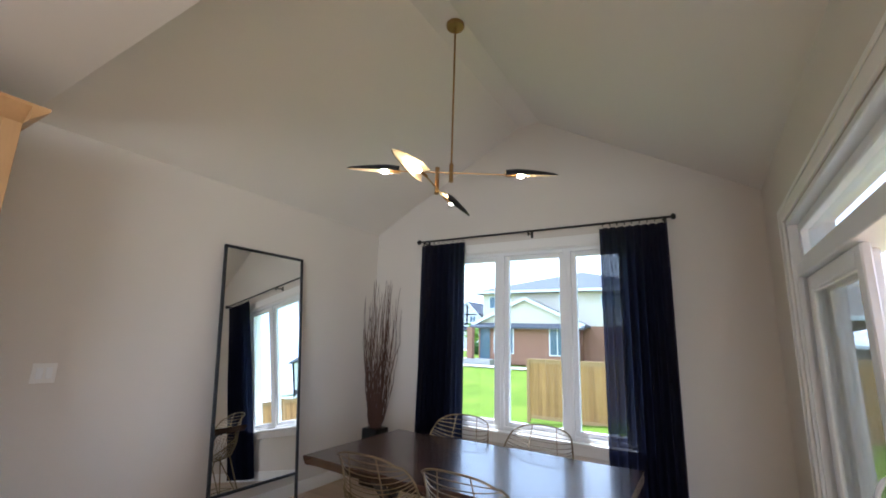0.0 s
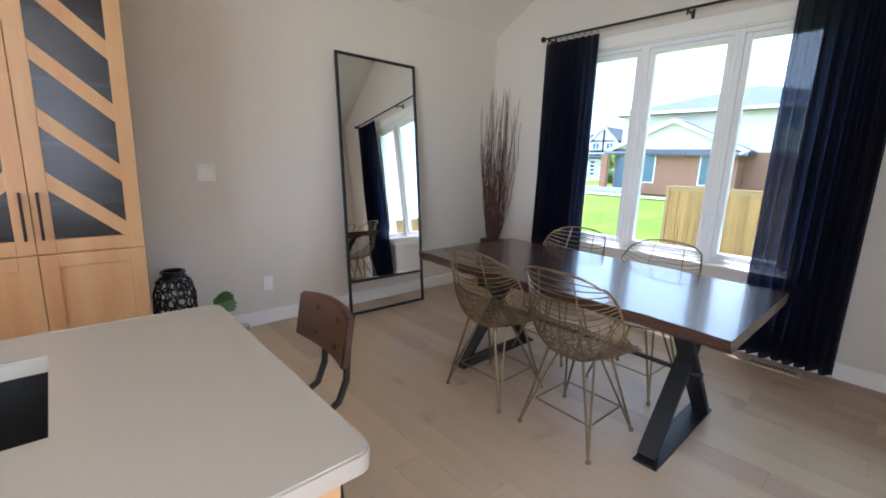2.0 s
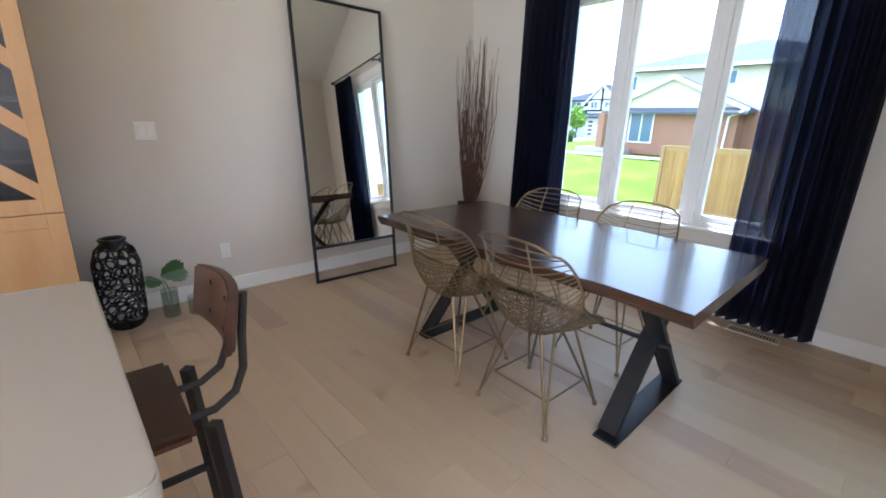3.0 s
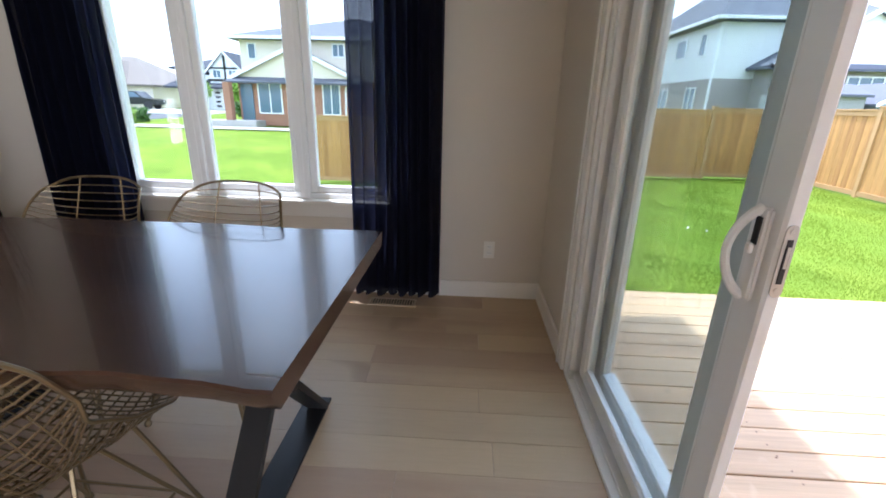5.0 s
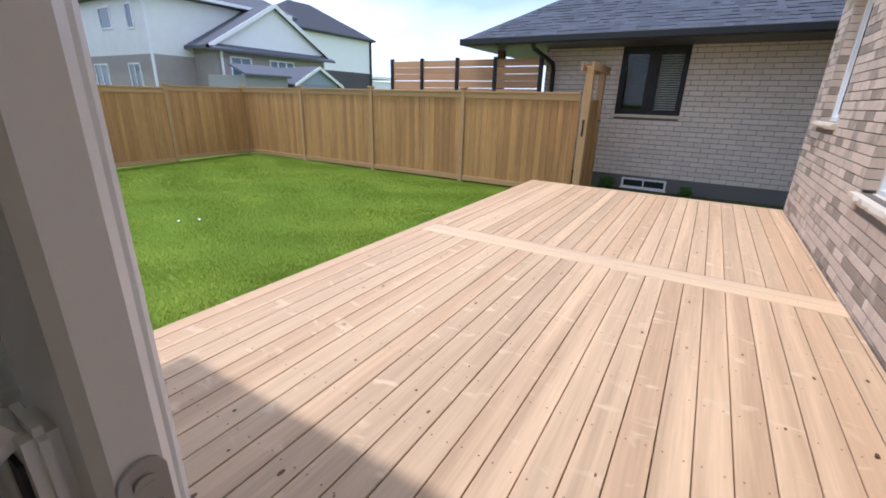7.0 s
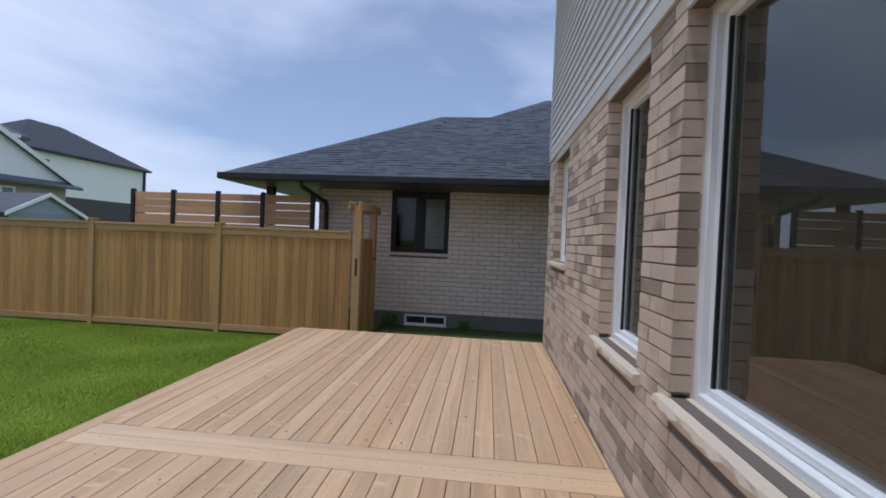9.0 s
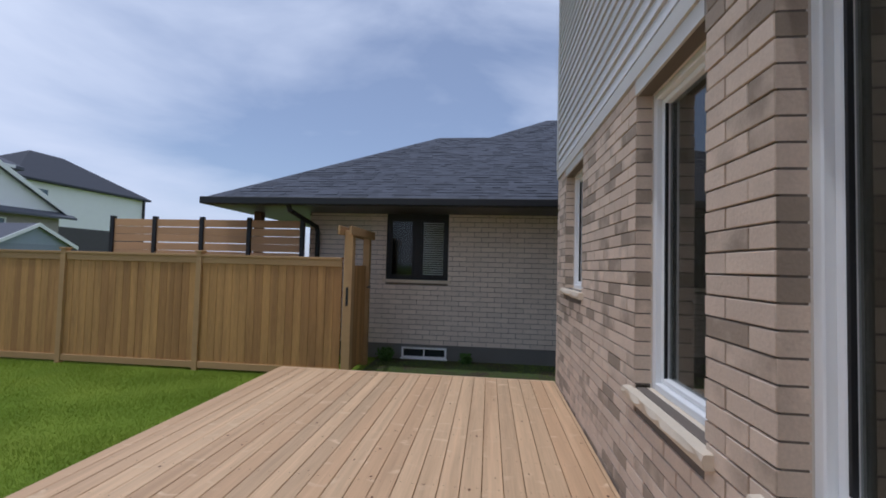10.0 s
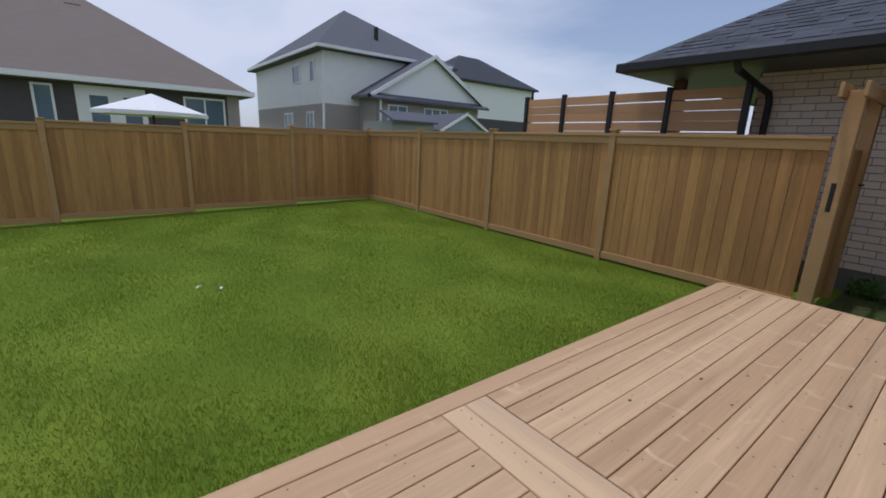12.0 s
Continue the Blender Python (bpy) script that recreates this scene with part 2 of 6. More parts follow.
BLACKGLOSS = material("black_lacquer", (0.01, 0.01, 0.01), 0.22, vary=0.1, scale=6)
CHAMPAGNE = material("champagne_metal", srgb(134, 118, 90), 0.34, metal=0.85, vary=0.1, scale=14, grain=0.06, grain_scale=90)
BRASS = material("aged_brass", srgb(168, 132, 84), 0.35, metal=1.0, vary=0.14, scale=14)
MAPLE = material("stained_maple", srgb(188, 149, 100), 0.42, vary=0.10, scale=2.0, grain=0.07, grain_scale=22, stretch=(4, 4, 0.5), bump=0.05, bump_scale=30, second=srgb(180, 134, 86), second_at=0.58)
QUARTZ = material("cream_quartz", srgb(170, 163, 151), 0.2, vary=0.02, scale=5, grain=0.015, grain_scale=220)
SINK = material("black_granite", (0.012, 0.012, 0.012), 0.45, vary=0.2, scale=40, grain=0.2, grain_scale=300)
SMOKE = glass_material("smoked_glass", (0.40, 0.405, 0.40), 0.035, 0.30)
GLASS = glass_material("clear_glass", (0.87, 0.90, 0.89))
MIRROR = plain("mirror_silver", (0.93, 0.94, 0.93), 0.0, 1.0)
STICKS = material("dried_twig", srgb(92, 66, 54), 0.7, vary=0.3, scale=12, grain=0.2, grain_scale=60, per_island=0.22, bump=0.2)
CONCRETE = material("concrete", srgb(172, 168, 160), 0.85, vary=0.10, scale=1.5, grain=0.06, grain_scale=120, bump=0.15)
DECK = material("new_cedar_board", srgb(213, 178, 138), 0.58, vary=0.22, scale=1.4, grain=0.17, grain_scale=9, stretch=(0.35, 8.0, 1), per_object=0.22, fleck=(srgb(220, 191, 153), 10), bump=0.2, bump_scale=24, second=srgb(184, 150, 114), second_at=0.54)
DECKX = material("new_cedar_board_across", srgb(220, 187, 146), 0.40, vary=0.10, scale=1.8, grain=0.10, grain_scale=16, stretch=(7.0, 0.45, 1), per_object=0.07, bump=0.2, bump_scale=24, second=srgb(198, 166, 136), second_at=0.6)
KNOT = material("wood_knot", srgb(104, 70, 44), 0.7, vary=0.2, scale=50)
FENCE = material("fence_cedar", srgb(188, 142, 84), 0.75, vary=0.36, scale=1.4, grain=0.30, grain_scale=12, stretch=(6, 6, 0.45), per_object=0.14, bump=0.2, bump_scale=20, second=srgb(158, 116, 68), second_at=0.52)
FENCERAIL = material("fence_rail", srgb(178, 142, 96), 0.72, vary=0.14, scale=2.0, grain=0.1, grain_scale=20, stretch=(0.6, 0.6, 4), per_object=0.08, bump=0.2)
PALEWOOD = material("new_screen_slat", srgb(196, 152, 106), 0.6, vary=0.14, scale=2, grain=0.1, grain_scale=20, stretch=(4, 0.5, 4), per_object=0.1)
BRICK = material("tan_brick", srgb(214, 193, 171), 0.88, vary=0.14, scale=5, grain=0.12, grain_scale=90, per_object=0.15, bump=0.45, bump_scale=70, second=srgb(146, 131, 114), second_at=0.60)
BRICKFAR = material("tan_brick_joined", srgb(214, 193, 171), 0.88, vary=0.14, scale=5, grain=0.12, grain_scale=90, per_island=0.15, bump=0.45, bump_scale=70, second=srgb(146, 131, 114), second_at=0.60)
BRICKNB = material("grey_tan_brick", srgb(224, 209, 194), 0.88, vary=0.10, scale=4, grain=0.08, grain_scale=80, per_island=0.06, bump=0.4, bump_scale=60)
MORTAR = material("mortar", srgb(112, 102, 92), 0.92, vary=0.08, scale=3, grain=0.1, grain_scale=160, bump=0.3)
STONE = material("limestone_sill", srgb(214, 200, 178), 0.8, vary=0.08, scale=6, grain=0.06, grain_scale=60, bump=0.5, bump_scale=40)
SIDING = material("grey_siding", srgb(210, 208, 203), 0.55, vary=0.04, scale=2.0, grain=0.03, grain_scale=40, stretch=(0.3, 1, 3))
SIDETRIM = material("siding_trim", srgb(206, 202, 192), 0.5, vary=0.03)
SHINGLE = material("charcoal_shingle", srgb(72, 75, 84), 0.9, vary=0.12, scale=2, grain=0.16, grain_scale=140, per_island=0.24, bump=0.5, bump_scale=140)
FASCIA = plain("black_fascia", (0.010, 0.010, 0.011), 0.55)


# ---------------------------------------------------------------- dining room shell
W, E, N, S = -2.27, 1.64, 5.20, 1.84      # inner faces of the bump-out
EAVE, RIDGE, R0, R1 = 2.735, 3.77, -0.40, -0.166
FLAT = 2.74                               # the kitchen's ceiling
DOOR = (2.40, 4.367, 0.0, 2.26)            # opening for the sliding door and its transom
WIN = (-1.175, 0.645, 0.616, 2.41)           # opening in the north wall

HN = 2.04                                  # outer face of the house's brick wall
HW = [(7.39, 8.26, 1.10, 2.34), (5.16, 5.97, 0.64, 2.33), (2.75, 4.75, 0.64, 2.33)]
HX = 8.80                                  # the house corner
bm = bmesh.new()
wall_with_holes(bm, "y", N, N + 0.22, W - 0.22, E + 0.22, -0.35, EAVE, [WIN])
solid("wall_north", bm, WALL, "greige painted wall with a wide triple window", "wall")
bm = bmesh.new()
prism(bm, [(W - 0.22, EAVE), (E + 0.22, EAVE), (R1, RIDGE + 0.06), (R0, RIDGE + 0.06)], "y", N, N + 0.22)
solid("wall_north_gable", bm, WALL, "greige painted gable above the window", "wall")
bm = bmesh.new()
wall_with_holes(bm, "x", E, E + 0.22, HN - 0.30, N, -0.35, EAVE, [DOOR])
solid("wall_east", bm, WALL, "greige painted wall with a sliding patio door", "wall")
bm = boxes((W - 0.22, W, 0.70, N, -0.35, EAVE + 0.05))
solid("wall_west", bm, WALL, "long greige painted wall behind the mirror", "wall")
# sloped ceiling with a narrow flat strip
for name, line in (("ceiling_slope_west", [(W - 0.1, EAVE - 0.054), (R0, RIDGE), (R0, RIDGE + 0.1), (W - 0.1, EAVE + 0.06)]),
                   ("ceiling_slope_east", [(E + 0.1, EAVE - 0.06), (R1, RIDGE), (R1, RIDGE + 0.1), (E + 0.1, EAVE + 0.06)]),
                   ("ceiling_ridge", [(R0, RIDGE), (R1, RIDGE), (R1, RIDGE + 0.1), (R0, RIDGE + 0.1)])):
    solid(name, prism(bmesh.new(), line, "y", S, N + 0.01), CEILING, "smooth off-white vaulted ceiling", "ceiling")
solid("ceiling_kitchen", boxes((-3.2, HX - 0.30, -5.0, S, FLAT, FLAT + 0.12)), CEILING, "flat off-white ceiling", "ceiling")
solid("wall_over_opening", prism(bmesh.new(), [(-1.975, FLAT + 0.12), (1.36, FLAT + 0.12), (R1, RIDGE), (R0, RIDGE)], "y", S - 0.14, S), WALL, "painted gable over the room's opening", "wall")
# kitchen and living side, which closes the place behind the camera
bm = bmesh.new()
wall_with_holes(bm, "y", HN - 0.30, HN - 0.09, E + 0.22, HX - 0.10, -0.45, 5.6, HW)
solid("wall_house_north", bm, WALL, "painted wall with three tall windows", "wall")
solid("wall_kitchen_west", boxes((-3.2, -3.0, -5.0, 0.90, -0.35, FLAT), (-3.0, W - 0.22, 0.70, 0.90, -0.35, FLAT)), WALL, "greige painted wall", "wall")
# opening made up in the unseen south wall, cut for the fill lamp
FILL_OPENING = (1.8, 6.4, 0.25, 2.45)
solid("wall_kitchen_south", wall_with_holes(bmesh.new(), "y", -5.2, -5.0, -3.2, HX - 0.10, -0.35, FLAT, [FILL_OPENING]), WALL, "greige painted wall", "wall")
solid("wall_kitchen_east", boxes((HX - 0.30, HX - 0.10, -5.0, HN - 0.30, -0.45, 5.6)), WALL, "greige painted wall", "wall")
solid("subfloor", boxes((-3.2, HX - 0.30, -5.0, 1.43, -0.3, -0.015), (W, E, 1.43, N, -0.3, -0.015)), PLANK, "wooden subfloor", "floor")

# unseen window and area lamp, added to brighten kitchen and dining room
def add_fill_window():
    x0, x1, z0, z1 = FILL_OPENING
    g = thing("window_2", "unseen white window frame added round a fill lamp", "window", kind="structure")
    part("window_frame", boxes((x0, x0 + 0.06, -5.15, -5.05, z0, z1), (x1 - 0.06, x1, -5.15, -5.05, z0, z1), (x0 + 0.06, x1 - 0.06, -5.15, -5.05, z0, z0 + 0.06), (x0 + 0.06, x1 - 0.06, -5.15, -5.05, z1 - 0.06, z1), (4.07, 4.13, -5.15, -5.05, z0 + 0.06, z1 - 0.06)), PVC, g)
    lamp = new("fill_light", bpy.data.lights.new("fill_light", "AREA"))
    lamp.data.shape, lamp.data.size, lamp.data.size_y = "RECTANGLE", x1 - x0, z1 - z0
    lamp.data.energy, lamp.data.color = FILL_POWER, (1.0, 0.97, 0.93)
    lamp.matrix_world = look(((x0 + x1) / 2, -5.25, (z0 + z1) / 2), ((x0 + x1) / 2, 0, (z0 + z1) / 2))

add_fill_window()
lamp = new("window_sky_light", bpy.data.lights.new("window_sky_light", "AREA"))
lamp.data.shape, lamp.data.size, lamp.data.size_y = "RECTANGLE", 1.7, 1.6
lamp.data.energy, lamp.data.color = WINDOWLIGHT, (1.0, 0.98, 0.95)
lamp.matrix_world = look((3.7, HN - 0.31, 1.5), (3.7, 0, 1.5))

# bump-out roof, outside
for name, line in (("roof_slope_west", [(W - 0.6, EAVE - 0.05), (-0.27, RIDGE + 0.32), (-0.27, RIDGE + 0.46), (W - 0.6, EAVE + 0.09)]),
                   ("roof_slope_east", [(E + 0.50, EAVE - 0.05), (-0.27, RIDGE + 0.32), (-0.27, RIDGE + 0.46), (E + 0.50, EAVE + 0.09)])):
    solid(name, prism(bmesh.new(), line, "y", HN + 0.002, N + 0.45), SHINGLE, "charcoal shingled roof over the dining room", "roof")

# baseboards
def baseboard(name, x0, x1, y0, y1):
    solid(name, boxes((x0, x1, y0, y1, 0, 0.115), bevel=0.004), TRIM, "white painted baseboard", "baseboard")

baseboard("baseboard_north", W, E, N - 0.016, N)
baseboard("baseboard_west", W, W + 0.016, 1.72, N - 0.018)
baseboard("baseboard_east", E - 0.016, E, DOOR[1] + 0.085, N - 0.018)
baseboard("baseboard_east_south", E - 0.016, E, 1.75, DOOR[0] - 0.085)

# ---------------------------------------------------------------- north window
def north_window():
    x0, x1, z0, z1 = WIN
    g = thing("window_1", "white vinyl triple window with painted casing and sill", "window", kind="structure")
    yi = N + 0.02
    part("jamb", boxes((x0, x0 + 0.02, N, N + 0.22, z0, z1), (x1 - 0.02, x1, N, N + 0.22, z0, z1), (x0 + 0.02, x1 - 0.02, N, N + 0.22, z1 - 0.02, z1), (x0 + 0.02, x1 - 0.02, N, N + 0.22, z0, z0 + 0.02)), TRIM, g)
    part("casing", boxes((x0 - 0.08, x0 + 0.008, N - 0.02, N, z0, z1 + 0.09), (x1 - 0.008, x1 + 0.08, N - 0.02, N, z0, z1 + 0.09), (x0 + 0.008, x1 - 0.008, N - 0.02, N, z1 - 0.008, z1 + 0.09), bevel=0.003), TRIM, g)
    part("window_sill", boxes((x0 - 0.11, x1 + 0.11, N - 0.055, N + 0.05, z0 - 0.006, z0 + 0.022), (x0 - 0.09, x1 + 0.09, N - 0.018, N, z0 - 0.09, z0 - 0.006), bevel=0.004), TRIM, g)
    inner0, inner1 = x0 + 0.02, x1 - 0.02
    cuts = [inner0, -0.61, 0.074, inner1]
    for k in range(3):
        a, b = cuts[k], cuts[k + 1]
        o, s = 0.035, 0.045
        za, zb = z0 + 0.022, z1 - 0.02
        part("window_frame", boxes((a, a + o, yi, yi + 0.09, za, zb), (b - o, b, yi, yi + 0.09, za, zb), (a + o, b - o, yi, yi + 0.09, za, za + o), (a + o, b - o, yi, yi + 0.09, zb - o, zb), bevel=0.004), PVC, g)
        part("sash", boxes((a + o, a + o + s, yi + 0.02, yi + 0.075, za + o, zb - o), (b - o - s, b - o, yi + 0.02, yi + 0.075, za + o, zb - o),
                           (a + o + s, b - o - s, yi + 0.02, yi + 0.075, za + o, za + o + s), (a + o + s, b - o - s, yi + 0.02, yi + 0.075, zb - o - s, zb - o), bevel=0.006), PVC, g)
        p = part("pane", boxes((a + o + s - 0.004, b - o - s + 0.004, yi + 0.045, yi + 0.05, za + o + s - 0.004, zb - o - s + 0.004)), GLASS, g)
        p.visible_shadow = False
        if k == 1:
            lock = part("latch", boxes((b - o - s + 0.012, b - o - s + 0.03, yi + 0.002, yi + 0.02, z0 + 0.28, z0 + 0.40), bevel=0.004), PVC, g)

north_window()

# ---------------------------------------------------------------- sliding door
def sliding_door():
    y0, y1, z0, z1 = DOOR
    g = thing("door_1", "white vinyl sliding patio door, slid open, with a transom window", "door", kind="structure")
    c = 0.085
    part("casing", boxes((E - 0.016, E, y1, y1 + c, 0, z1 + c), (E - 0.016, E, y0 - c, y0, 0, z1 + c), (E - 0.016, E, y0, y1, z1, z1 + c), bevel=0.004), TRIM, g)
    part("casing_bead", boxes((E - 0.024, E - 0.016, y1 + c - 0.022, y1 + c, 0, z1 + c), (E - 0.024, E - 0.016, y0 - c, y0 - c + 0.022, 0, z1 + c), (E - 0.024, E - 0.016, y0 - c + 0.022, y1 + c - 0.022, z1 + c - 0.022, z1 + c), bevel=0.003), TRIM, g)
    ZT = 1.91
    part("frame", boxes((E, E + 0.22, y1 - 0.03, y1, 0, z1), (E, E + 0.22, y0, y0 + 0.03, 0, z1), (E, E + 0.22, y0 + 0.03, y1 - 0.03, z1 - 0.03, z1),
                        (E + 0.02, E + 0.20, y0 + 0.03, y1 - 0.03, ZT, ZT + 0.075), bevel=0.004), PVC, g)
    part("inner_stop", boxes((E + 0.012, E + 0.035, y1 - 0.062, y1 - 0.03, 0.02, ZT), (E + 0.075, E + 0.15, y1 - 0.101, y1 - 0.03, 0.02, ZT), (E + 0.012, E + 0.035, y0 + 0.03, y0 + 0.055, 0.02, ZT)), PVC, g)
    part("threshold", boxes((E - 0.004, E + 0.24, y0 + 0.03, y1 - 0.03, -0.012, 0.018), (E + 0.026, E + 0.034, y0 + 0.03, y1 - 0.03, 0.018, 0.034), (E + 0.094, E + 0.104, y0 + 0.03, y1 - 0.03, 0.018, 0.040), (E + 0.164, E + 0.174, y0 + 0.03, y1 - 0.03, 0.018, 0.034), bevel=0.002), PVC, g)
    part("track_stop", boxes((E + 0.002, E + 0.022, y1 - 0.10, y1 - 0.068, 0.018, 0.05), bevel=0.003), PVC, g)
    # transom
    tz0, tz1, a, b = ZT + 0.075, z1 - 0.03, y0 + 0.03, y1 - 0.03
    part("transom_sash", boxes((E + 0.05, E + 0.13, a, a + 0.05, tz0, tz1), (E + 0.05, E + 0.13, b - 0.05, b, tz0, tz1), (E + 0.05, E + 0.13, a + 0.05, b - 0.05, tz0, tz0 + 0.05), (E + 0.05, E + 0.13, a + 0.05, b - 0.05, tz1 - 0.05, tz1), bevel=0.005), PVC, g)
    part("pane", boxes((E + 0.085, E + 0.09, a + 0.046, b - 0.046, tz0 + 0.046, tz1 - 0.046)), GLASS, g)

    def panel(name, x, ya, yb, label):
        p = part(name, boxes((x, x + 0.034, ya, ya + 0.085, 0.04, ZT - 0.004), (x, x + 0.034, yb - 0.075, yb, 0.04, ZT - 0.004), (x, x + 0.034, ya + 0.085, yb - 0.075, 0.04, 0.105), (x, x + 0.034, ya + 0.085, yb - 0.075, ZT - 0.084, ZT - 0.004), bevel=0.006), PVC, g, label)
        part("glazing_bead", boxes((x + 0.004, x + 0.030, ya + 0.085, ya + 0.097, 0.105, ZT - 0.084), (x + 0.004, x + 0.030, yb - 0.087, yb - 0.075, 0.105, ZT - 0.084), (x + 0.004, x + 0.030, ya + 0.097, yb - 0.087, 0.105, 0.117), (x + 0.004, x + 0.030, ya + 0.097, yb - 0.087, ZT - 0.096, ZT - 0.084), bevel=0.003), PVC, p)
        part("pane", boxes((x + 0.014, x + 0.019, ya + 0.094, yb - 0.084, 0.114, ZT - 0.093)), GLASS, p)
        return p

    panel("fixed_panel", E + 0.115, 3.44, y1 - 0.10, "fixed white door panel")
    slide = panel("sliding_panel", E + 0.052, SLIDE, SLIDE + 1.00, "sliding white door panel, open")
    # D handle on the stile, lock plate on its edge
    x, yc, zc = E + 0.052, SLIDE + 0.045, 0.975
    bm = boxes((x - 0.014, x + 0.0, yc - 0.02, yc + 0.02, zc - 0.095, zc + 0.095), bevel=0.005, segments=2)
    handle = part("door_handle", bm, PVC, slide, "white D-shaped pull handle")
    bm = bmesh.new()
    tube(bm, [(x - 0.010 - 0.040 * math.sin(k * math.pi / 14) ** 0.6, yc + 0.004 + 0.018 * math.sin(k * math.pi / 14), zc - 0.092 + 0.184 * k / 14) for k in range(15)], [0.0105 - 0.002 * math.sin(k * math.pi / 14) for k in range(15)], 8)
    part("grip", bm, PVC, slide, smooth=True)
    part("thumb_latch", boxes((x - 0.024, x - 0.014, yc - 0.006, yc + 0.012, zc + 0.0, zc + 0.022), bevel=0.003), PVC, slide)
    part("latch_slot", boxes((x - 0.0165, x - 0.0142, yc - 0.008, yc + 0.008, zc + 0.02, zc + 0.075)), BLACK, slide, "black latch slot")
    sx = x + 0.017
    bm = bmesh.new()
    out = []
    for k in range(24):
        a = k * math.tau / 24
        out.append((sx + 0.0115 * math.cos(a), zc + 0.0 + (0.060 if math.sin(a) > 0 else -0.060) + 0.0115 * math.sin(a)))
    prism(bm, out, "y", SLIDE - 0.003, SLIDE + 0.001)
    part("lock_plate", bm, NICKEL, slide, "satin steel lock plate")
    part("lock_slot", boxes((sx - 0.0055, sx + 0.0055, SLIDE - 0.0042, SLIDE - 0.003, zc - 0.044, zc + 0.044), bevel=0.0005), BLACK, slide)
    part("hook", boxes((sx - 0.003, sx + 0.003, SLIDE - 0.0062, SLIDE - 0.0042, zc - 0.012, zc + 0.03)), NICKEL, slide)
    for dz in (-0.058, 0.058):
        bm = bmesh.new()
        prism(bm, [(sx + 0.0055 * math.cos(k * math.tau / 12), zc + dz + 0.0055 * math.sin(k * math.tau / 12)) for k in range(12)], "y", SLIDE - 0.0046, SLIDE - 0.003)
        box(bm, sx - 0.004, sx + 0.004, SLIDE - 0.0050, SLIDE - 0.0046, zc + dz - 0.0007, zc + dz + 0.0007)
        part("screw", bm, NICKEL, slide)

SLIDE = 3.292
NICKEL = material("satin_steel", srgb(190, 188, 182), 0.3, metal=1.0, vary=0.08, scale=20)
sliding_door()


# ---------------------------------------------------------------- ground
def ground_z(x, y):
    fall = 0.075 * min(max(1.5 - x, 0.0), 5.5) * min(max((y - 7.0) / 8.0, 0.0), 1.0) * min(max((19.0 - y) / 4.0, 0.0), 1.0)
    dip = 0.024 * min(max(10.0 - x, 0.0), 8.5) * min(max((y - 6.0) / 9.0, 0.0), 1.0) * min(max((24.0 - y) / 8.0, 0.0), 1.0)
    return -0.525 - fall - dip + 0.022 * min(max(y - 17.0, 0.0), 33.0)

GRASS = material("lawn_turf", srgb(102, 122, 40), 0.95, vary=0.30, scale=0.9, grain=0.18, grain_scale=45, bump=0.2, bump_scale=50, second=srgb(116, 132, 46), second_at=0.55, spec=0.1)
me = bpy.data.meshes.new("ground")
xs = [-900, -300, -80, -30, -12, -4, -1, 1.5, 4, 6, 8, 10, 14, 20, 40, 120, 400, 900]
ys = [-900, -300, -60, -10, 1, 4, 7, 8, 9, 10, 11, 12, 13, 15, 17, 20, 30, 50, 120, 400, 900]
me.from_pydata([(x, y, ground_z(x, y)) for y in ys for x in xs], [], [(j * len(xs) + i, j * len(xs) + i + 1, (j + 1) * len(xs) + i + 1, (j + 1) * len(xs) + i) for j in range(len(ys) - 1) for i in range(len(xs) - 1)])
me.materials.append(GRASS)
tagged(new("ground", me), "green lawn and land around the houses", "lawn", kind="structure")


def lay(name, x0, x1, y0, y1, mat, label, category, lift=0.02):
    """A paved sheet that follows the ground."""
    bm = bmesh.new()
    steps = 12
    rows = []
    for k in range(steps + 1):
        y = y0 + (y1 - y0) * k / steps
        rows.append([bm.verts.new((x, y, ground_z(x, y) + h)) for x, h in ((x0, -0.1), (x0, lift), (x1, lift), (x1, -0.1))])
    for p, q in zip(rows, rows[1:]):
        for i in range(3):
            bm.faces.new((p[i], p[i + 1], q[i + 1], q[i]))
    return solid(name, bm, mat, label, category)

ASPHALT = material("asphalt", (0.09, 0.09, 0.092), 0.9, vary=0.15, scale=0.5, grain=0.1, grain_scale=80)
lay("pavement", -60, -6.0, 26.5, 28.2, CONCRETE, "pale concrete path along the lawn", "path", 0.03)
lay("road", -120, -21, 31, 40, ASPHALT, "grey suburban road", "road", 0.015)
lay("driveway", -36, -21.5, 40.2, 49, CONCRETE, "pale concrete driveway", "driveway", 0.03)
lay("soil_strip", 8.9, 11.6, -6, 5.0, material("garden_soil", srgb(66, 80, 36), 0.95, vary=0.3, scale=3, grain=0.3, grain_scale=60, bump=0.8, second=srgb(66, 58, 40), second_at=0.56), "dark soil with sparse grass beside the neighbour's wall", "soil", 0.015)

